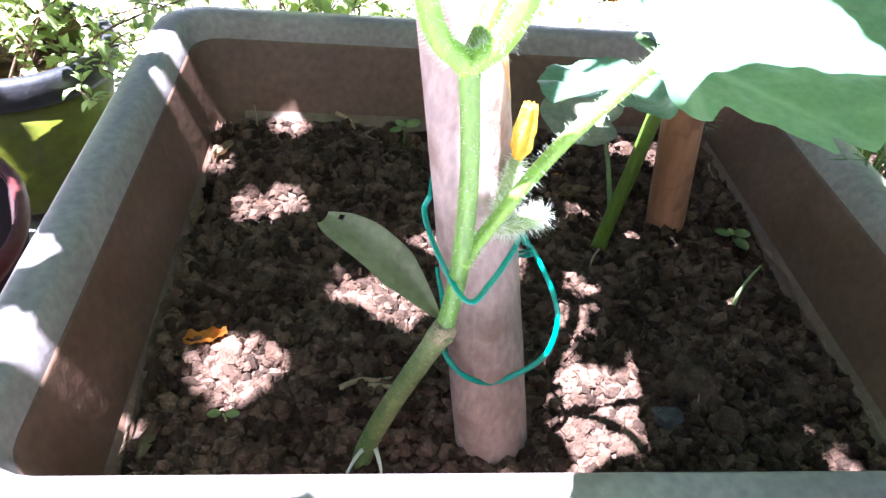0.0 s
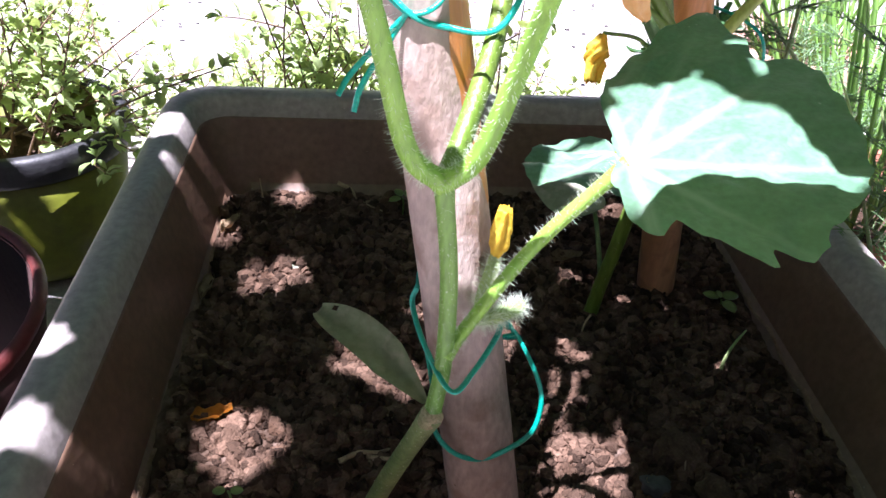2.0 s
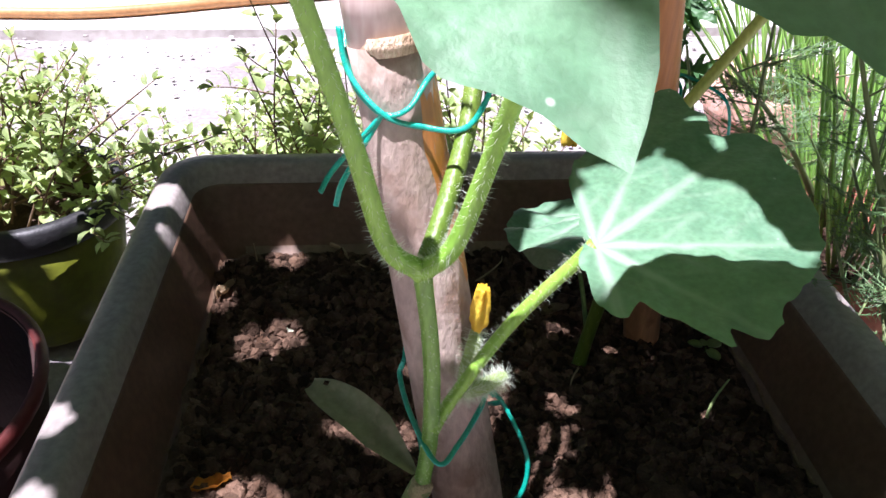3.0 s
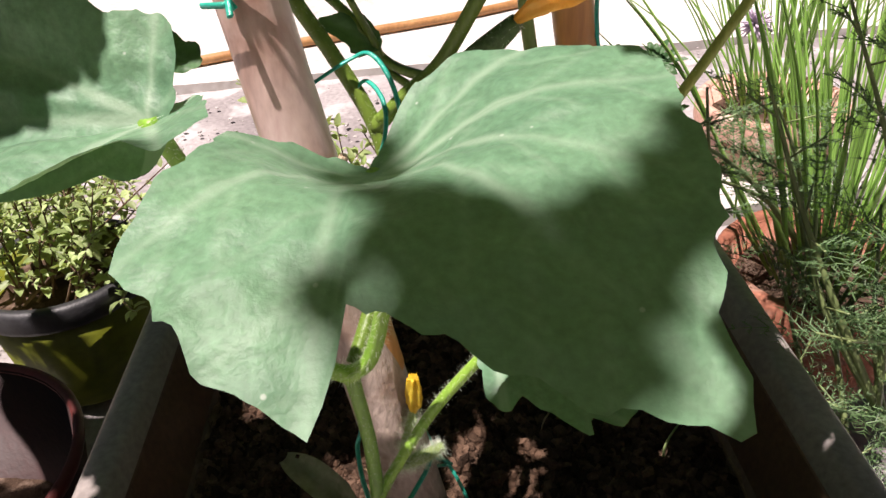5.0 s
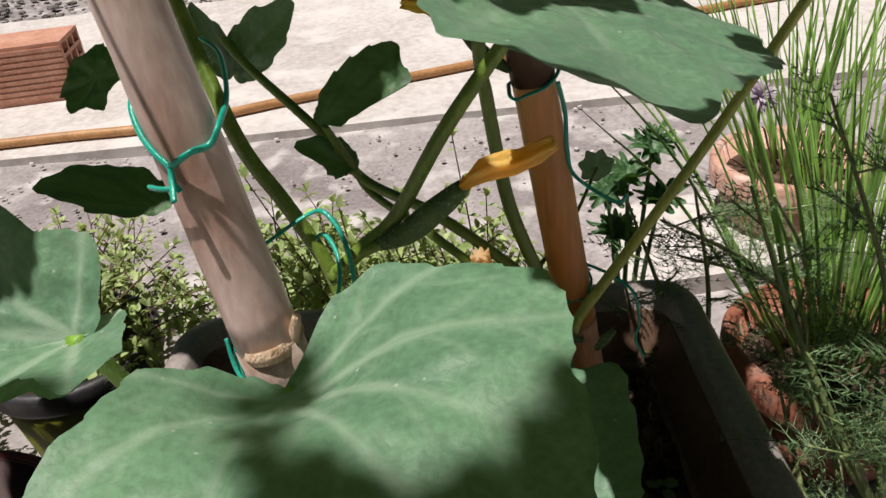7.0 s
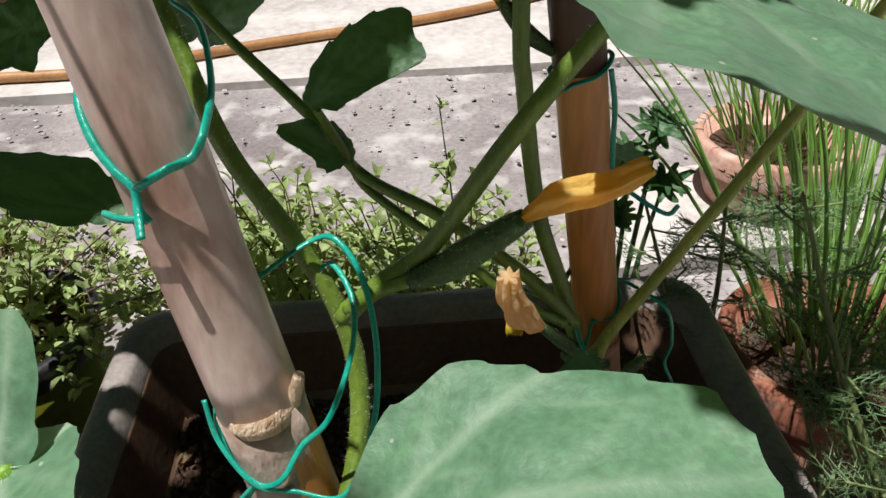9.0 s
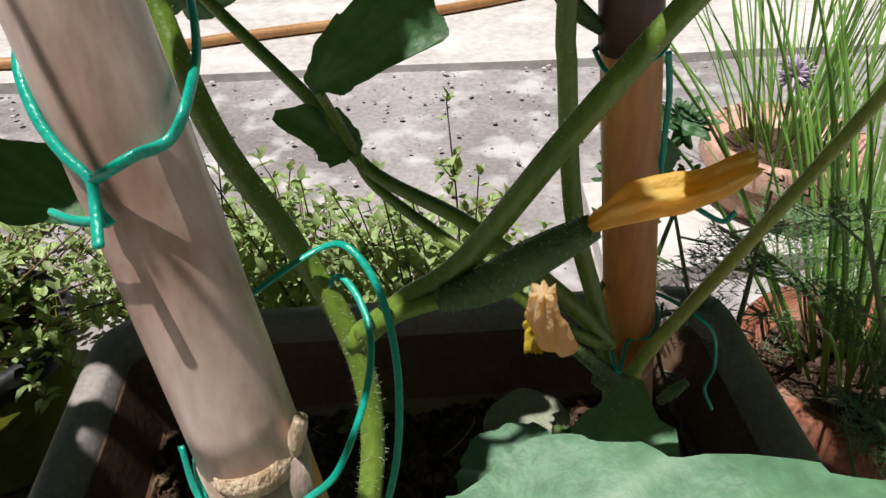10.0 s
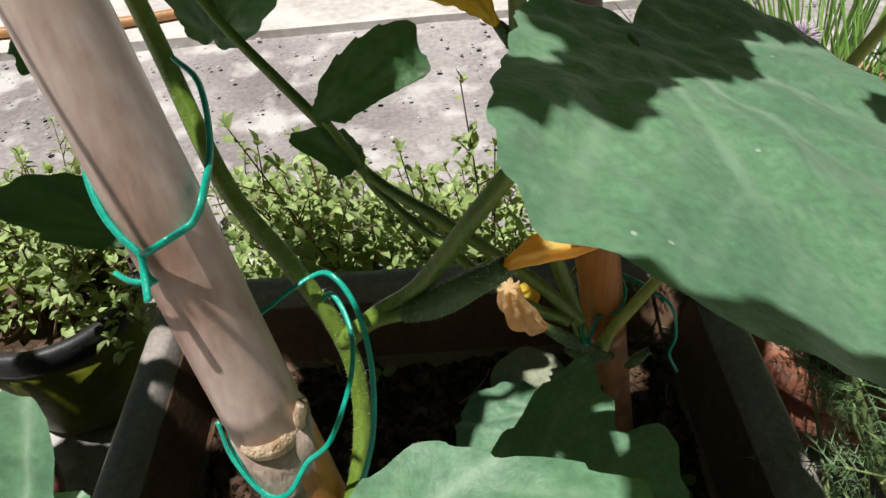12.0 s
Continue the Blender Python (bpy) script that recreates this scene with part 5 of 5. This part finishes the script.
def pot(name, label, centre, r, rim_z, body_mat, rim_mat, taper=0.78, rim_h=0.022, rim_out=0.006, soil_drop=0.03):
    ob = thing(name, label, "plant pot", (centre[0], centre[1], GROUND))
    h = rim_z - GROUND
    bm = bmesh.new()
    lathe(bm, [(0.001, 0.002), (r * taper, 0.002), (r * taper + 0.002, 0.006), (r, h - rim_h), (r - 0.004, h - rim_h), (r - 0.006, h - 0.004), (r * taper - 0.006, 0.012), (0.001, 0.012)], (0, 0, 0))
    part("body", bm, body_mat, ob)
    bm = bmesh.new()
    lathe(bm, [(r - 0.003, h - rim_h - 0.001), (r + rim_out - 0.001, h - rim_h), (r + rim_out, h - rim_h + 0.004), (r + rim_out, h - 0.004), (r + rim_out - 0.003, h), (r - 0.004, h), (r - 0.0065, h - 0.006), (r - 0.007, h - rim_h)], (0, 0, 0))
    part("rim", bm, rim_mat, ob)
    bm = bmesh.new()
    rings_ = lathe(bm, [(max(0.001, r * k / 8 * 0.965), h - soil_drop) for k in range(9)], (0, 0, 0), 40)
    for ring in rings_:
        for v in ring:
            v.co.z += 0.008 * noise.noise(v.co * 22 + Vector(centre[0:2] + (0,)) * 9) + 0.004 * noise.noise(v.co * 70)
    part("earth", bm, M_SOIL, ob, "dark soil with litter")
    return ob


pot("bucket", "olive-yellow plastic bucket with black rim, planted with herbs", (-0.168, 0.474), 0.0816, 0.003, M_BUCKET, M_BLACK, 0.8, 0.024, 0.006)
pot("flower_pot", "dark red plastic pot with soil inside, shade put into its body colour", (-0.192, 0.205), 0.1216, 0.005, M_RED_SHADED, M_RED, 0.78, 0.010, 0.002, 0.11)
pot("flower_pot", "pale terracotta pot with chives", (0.705, 0.776), 0.0960, -0.025, M_TERRA_PALE, M_TERRA_PALE, 0.75, 0.035, 0.008)
pot("flower_pot", "terracotta pot with chives beside the planter", (0.569, 0.376), 0.0920, -0.013, M_TERRA, M_TERRA, 0.75, 0.035, 0.008)

herb("oregano_bush", "oregano with small light green leaves in the bucket", "herb", (-0.168, 0.474, -0.024), 38, 0.104, 0.152, 0.0192, 5, M_HERB, (0.03, 0.02), 7,
     tips=[(-0.041, 0.489, 0.093), (0.017, 0.420, 0.073), (-0.122, 0.577, 0.075), (-0.063, 0.424, -0.005), (-0.079, 0.400, -0.013), (-0.167, 0.536, 0.115), (-0.111, 0.520, 0.107), (-0.199, 0.504, 0.115), (-0.039, 0.456, 0.019), (-0.015, 0.504, 0.035), (-0.151, 0.440, 0.107), (-0.223, 0.456, 0.107)])
herb("oregano_bush", "sprawling oregano with small leaves behind the planter", "herb", (0.089, 0.545, GROUND), 60, 0.115, 0.215, 0.0220, 6, M_HERB, (0, 0), 8,
     tips=[(0.069, 0.522, 0.088), (0.059, 0.512, 0.071), (0.097, 0.456, 0.091), (0.121, 0.504, 0.107), (0.025, 0.488, 0.051), (0.073, 0.450, 0.067), (0.113, 0.445, 0.067), (0.051, 0.456, 0.171), (0.069, 0.460, 0.151), (0.082, 0.456, 0.131), (0.101, 0.464, 0.103), (0.043, 0.448, 0.123), (0.133, 0.456, 0.091)])
herb("oregano_bush", "sprawling oregano with small leaves behind the planter", "herb", (0.257, 0.535, GROUND), 56, 0.110, 0.205, 0.0210, 7, M_HERB, (-0.03, 0), 8, tips=[(0.237, 0.482, 0.179), (0.265, 0.496, 0.107), (0.209, 0.472, 0.099), (0.169, 0.450, 0.067), (0.183, 0.456, 0.135), (0.149, 0.456, 0.119), (0.166, 0.460, 0.107), (0.207, 0.448, 0.083), (0.197, 0.464, 0.111)])
herb("oregano_bush", "low oregano spreading over the yard", "herb", (-0.023, 0.648, GROUND), 40, 0.160, 0.120, 0.0168, 8, M_HERB, (0, 0), 7)
herb("oregano_bush", "low oregano spreading over the yard", "herb", (-0.279, 0.680, GROUND), 40, 0.176, 0.176, 0.0168, 9, M_HERB, (0, 0), 7)
herb("oregano_bush", "low oregano spreading over the yard", "herb", (-0.399, 0.472, GROUND), 40, 0.160, 0.208, 0.0168, 10, M_HERB, (0, 0), 7)


def chives(label, base, count, height, spread, seed, lean=(0, 0)):
    rnd = random.Random(seed)
    ob = thing("chive_clump", label, "herb", base)
    for _ in range(count):
        bm = bmesh.new()
        a, q = rnd.uniform(0, 6.283), math.sqrt(rnd.random())
        p = Vector((math.cos(a) * q * spread * 0.35, math.sin(a) * q * spread * 0.35, 0))
        h = height * rnd.uniform(0.55, 1.1)
        tip = p + Vector((math.cos(a) * q * spread + rnd.uniform(-0.05, 0.05) + lean[0], math.sin(a) * q * spread + rnd.uniform(-0.05, 0.05) + lean[1], h))
        mid = p.lerp(tip, 0.55) + Vector((0, 0, h * 0.10))
        r = rnd.uniform(0.0010, 0.0021)
        tube(bm, smooth_path([p, mid, tip], 8), lambda u: r * (1.0 - 0.85 * u ** 2), 5)
        part("blade", bm, M_CHIVE, ob)
    return ob


chives("clump of long upright green chives in the near pot", (0.573, 0.384, -0.037), 62, 0.336, 0.152, 3, (-0.02, 0.02))
chives("clump of long upright green chives in the far pot", (0.705, 0.776, -0.049), 60, 0.336, 0.168, 4, (-0.03, 0))
chives("clump of long upright green chives at the pots", (0.681, 0.536, -0.133), 50, 0.400, 0.120, 5, (0.03, 0.02))
# chive flower
fl = thing("chive_flower", "pale lilac round chive flower on a stalk", "flower", (0.545, 0.545, 0.160))
bm = bmesh.new()
rnd = random.Random(4)
for _ in range(90):
    d = Vector((rnd.gauss(0, 1), rnd.gauss(0, 1), rnd.gauss(0, 1) * 0.8)).normalized()
    tube(bm, [d * 0.004, d * 0.012, d * 0.017 * rnd.uniform(0.8, 1.1)], lambda u: 0.0018 * (1 - 0.7 * u), 4)
part("bloom", bm, material("lilac", (0.62, 0.50, 0.66), (0.80, 0.70, 0.82), 60, 0.6, 0.1, translucent=0.3, trans_colour=(0.8, 0.65, 0.8)), fl)
bm = bmesh.new()
tube(bm, smooth_path([(0.04, 0.05, -0.26), (0.012, 0.01, -0.12), (0, 0, 0)], 10), 0.0015, 6)
part("stalk", bm, M_CHIVE, fl)


def dill(label, base, tops, seed, feather=0.055, fronds=9):
    """Dill: a jointed stalk with feathery thread leaves."""
    rnd = random.Random(seed)
    ob = thing("dill_plant", label, "herb", base)
    bs = bmesh.new()
    verts, faces = [], []

    def thread(p, q, w):
        d = (q - p)
        s1 = d.orthogonal().normalized() * w
        s2 = d.cross(s1).normalized() * w
        o = len(verts)
        verts.extend([p + s1, p - s1 * 0.5 + s2, p - s1 * 0.5 - s2, q])
        faces.extend([(o, o + 1, o + 3), (o + 1, o + 2, o + 3), (o + 2, o, o + 3)])

    def frond(p, d, size):
        n = 6
        up = Vector((0, 0, 1))
        s_ = d.cross(up).normalized()
        prev = p
        for i in range(1, n + 1):
            u = i / n
            q = p + d * (size * u) - up * (size * 0.22 * u * u)
            thread(prev, q, 0.0006)
            for sg in (1, -1):
                l = size * 0.42 * (1.1 - u)
                e = (s_ * sg * 0.9 + d * 0.55 + up * rnd.uniform(-0.25, 0.25)).normalized()
                thread(prev, prev + e * l, 0.0005)
                for g in (0.35, 0.65, 0.9):
                    b = prev + e * (l * g)
                    for s3 in (1, -1):
                        f = (e * 0.7 + d * 0.6 * s3 + up * rnd.uniform(-0.4, 0.4)).normalized()
                        thread(b, b + f * (l * 0.5), 0.0004)
            prev = q

    for top in tops:
        tp = Vector(top) - Vector(base)
        mid = tp * 0.5 + Vector((rnd.uniform(-0.02, 0.02), rnd.uniform(-0.02, 0.02), 0.01))
        path = smooth_path([(0, 0, 0), mid, tp], 16)
        tube(bs, path, lambda u: 0.0032 * (1.05 - 0.75 * u), 7)
        for i in range(fronds):
            u = 0.25 + 0.75 * (i + rnd.random() * 0.6) / fronds
            k = min(int(u * 16), 15)
            a = i * 2.4 + rnd.uniform(-0.4, 0.4)
            d = Vector((math.cos(a), math.sin(a), rnd.uniform(0.2, 0.9))).normalized()
            tube(bs, [path[k], path[k] + d * feather * 0.5], 0.0008, 5)
            frond(path[k] + d * feather * 0.45, d, feather * rnd.uniform(0.8, 1.3))
            frond(path[k] + d * feather * 0.25, (d + Vector((rnd.uniform(-1, 1), rnd.uniform(-1, 1), 0.1))).normalized(), feather * rnd.uniform(0.5, 0.9))
    part("stalk", bs, M_DILLSTALK, ob, "smooth green stalks")
    me = bpy.data.meshes.new("feathery_foliage")
    me.from_pydata(verts, [], faces)
    part("feathery_foliage", me, M_DILL, ob, "thread-fine feathery leaves", smooth=False)
    return ob


M_DILLSTALK = material("dill_stalk", (0.14, 0.19, 0.07), (0.24, 0.30, 0.12), 30, 0.45, 0.2, stretch=(1, 1, 0.2))
dill("feathery dill plant leaning beside the planter", (0.489, 0.168, 0.011), [(0.409, 0.248, 0.227), (0.441, 0.216, 0.147), (0.457, 0.264, 0.275)], 3, 0.0510, 7)
dill("feathery dill plant leaning beside the planter", (0.521, 0.136, 0.011), [(0.489, 0.216, 0.267), (0.537, 0.264, 0.195), (0.505, 0.184, 0.131)], 4, 0.0510, 5)
dill("feathery dill plant behind the planter corner", (0.569, 0.416, -0.029), [(0.377, 0.312, 0.171), (0.409, 0.360, 0.107), (0.473, 0.344, 0.163)], 5, 0.0510, 6)
dill("feathery dill plant among the pots", (0.569, 0.216, 0.011), [(0.569, 0.296, 0.243), (0.617, 0.264, 0.147), (0.441, 0.152, 0.091)], 6, 0.0510, 5)
dill("feathery dill plant behind the planter corner", (0.457, 0.392, -0.109), [(0.361, 0.344, 0.171), (0.353, 0.312, 0.115), (0.393, 0.296, 0.203), (0.377, 0.376, 0.083)], 9, 0.0493, 6)
dill("feathery dill plant hanging over the pot's rim", (0.457, 0.104, -0.093), [(0.441, 0.240, 0.083), (0.465, 0.280, 0.115), (0.417, 0.200, 0.067), (0.489, 0.240, 0.043)], 7, 0.0527, 4)
dill("feathery dill plant hanging over the pot's rim", (0.505, 0.088, -0.093), [(0.521, 0.264, 0.115), (0.489, 0.200, 0.067), (0.569, 0.232, 0.099), (0.537, 0.184, 0.211)], 8, 0.0527, 3)

# parsley beside the planter's rear corner
pars = thing("parsley_plant", "dark green parsley with toothed leaves behind the planter", "herb", (0.400, 0.470, GROUND))
for k, (tx, ty, tz) in enumerate(((-0.005, 0.0, 0.262), (0.015, -0.005, 0.290), (-0.022, 0.005, 0.240), (0.025, -0.008, 0.235), (-0.012, 0.010, 0.195))):
    top = Vector((tx, ty, tz))
    bm = bmesh.new()
    tube(bm, smooth_path([(0.004 * k - 0.008, 0, 0), top * 0.55 + Vector((0, 0, 0.02)), top], 12), lambda u: 0.0032 - 0.0016 * u, 7)
    part("stalk", bm, M_DILL, pars)
    for j in range(4):
        a = 1.57 * j + k
        leaf(pars, (0.400, 0.470, GROUND), top + Vector((0.400, 0.470, GROUND)), (math.cos(a), math.sin(a) * 0.6, 0.55 - 0.3 * (j % 2)), (-math.cos(a) * 0.5, -0.5, 0.8), 0.028,
             [(-178, 0.2), (-100, 0.35), (-75, 0.75), (-55, 0.40), (-35, 0.9), (-15, 0.5), (0, 1.1), (15, 0.5), (35, 0.9), (55, 0.40), (75, 0.75), (100, 0.35)], wave=0.2, serr=0.1, mat=M_LEAF_DARK_SHADED, seed=70 + j + 4 * k, seg=72)

# garden hose along the path's edge
hose = thing("garden_hose", "orange-brown garden hose lying across the yard", "hose", (0, 1.34, GROUND))
bm = bmesh.new()
tube(bm, [p - Vector((0, 1.34, GROUND)) for p in smooth_path([(-2.519, 1.256, GROUND + 0.021), (-1.239, 1.336, GROUND + 0.021), (-0.615, 1.372, GROUND + 0.021), (-0.343, 1.376, GROUND + 0.021), (-0.055, 1.464, GROUND + 0.021), (0.349, 1.576, GROUND + 0.021), (0.721, 1.736, GROUND + 0.021), (1.241, 1.880, GROUND + 0.021), (2.441, 2.056, GROUND + 0.021)], 90)], 0.0105, 12)
part("tube", bm, M_HOSE, hose)

# hollow clay brick: ribbed sides, open cells through the end
bk = thing("clay_brick", "red hollow clay brick with ribbed sides on the path", "brick", (-0.627, 1.656, GROUND + 0.010))
bk.rotation_euler = (0, 0, radians(6))
L, D, H = 0.24, 0.152, 0.14


def brick_wall(bm, x0, x1, y0, y1, z0, z1):
    bmesh.ops.create_cube(bm, size=1, matrix=Matrix.LocRotScale(((x0 + x1) / 2, (y0 + y1) / 2, (z0 + z1) / 2), None, (x1 - x0, y1 - y0, z1 - z0)))


bm = bmesh.new()
cols, rws, w = 3, 4, 0.0096
bm.free()
for i in range(cols + 1):
    y = (D - w) * i / cols
    bm = bmesh.new()
    brick_wall(bm, -L, 0, y, y + w, 0, H)
    part("cell_wall", bm, M_BRICK, bk, smooth=False)
for j in range(rws + 1):
    z = (H - w) * j / rws
    for i in range(cols):
        bm = bmesh.new()
        brick_wall(bm, -L + 0.0005, -0.0005, (D - w) * i / cols + w, (D - w) * (i + 1) / cols, z, z + w)
        part("cell_web", bm, M_BRICK, bk, smooth=False)
for k in range(9):
    z = 0.012 + k * (H - 0.024) / 8.5
    bm = bmesh.new()
    brick_wall(bm, -L + 0.001, -0.002, -0.0035, 0.001, z, z + 0.009)
    part("rib", bm, M_BRICK, bk, smooth=False)


# small stones on the yard and gravel beyond the path
def stones(count, box, rmin, rmax, seed, mat, name, label):
    rnd = random.Random(seed)
    base = bmesh.new()
    bmesh.ops.create_icosphere(base, subdivisions=1, radius=1)
    bv = [v.co.copy() for v in base.verts]
    bf = [[v.index for v in f.verts] for f in base.faces]
    base.free()
    verts, faces = [], []
    x0, x1, y0, y1 = box
    for _ in range(count):
        x, y = rnd.uniform(x0, x1), rnd.uniform(y0, y1)
        r = rmin + (rmax - rmin) * rnd.random() ** 3
        o = len(verts)
        sx, sy, sz, tw = rnd.uniform(0.7, 1.3), rnd.uniform(0.7, 1.3), rnd.uniform(0.35, 0.7), rnd.uniform(0, 3)
        c, s_ = math.cos(tw), math.sin(tw)
        for v in bv:
            px, py = v.x * sx * r, v.y * sy * r
            verts.append((x + c * px - s_ * py, y + s_ * px + c * py, GROUND + v.z * sz * r))
        faces.extend([[o + i for i in f] for f in bf])
    me = bpy.data.meshes.new(name)
    me.from_pydata(verts, [], faces)
    tagged(part(name, me, mat, None, smooth=False), label, "stones", kind="stuff")


stones(2200, (-1.1, 1.3, 0.42, 1.30), 0.0012, 0.0056, 3, M_STONE, "grit", "small pale stones scattered over the yard")
stones(2600, (-2.4, 2.4, 2.58, 4.0), 0.005, 0.028, 4, M_GRAVEL, "gravel", "dark grey gravel beyond the path")


# unseen wall behind the walker, added for bounced light
bm = bmesh.new()
brick_wall(bm, -4, 4, -2.8, -2.6, GROUND - 0.02, 2.7)
tagged(part("bounce_wall", bm, M_WALL, None, smooth=False), "plain rendered wall, unseen, added behind the planter to bounce light", "wall", kind="structure")
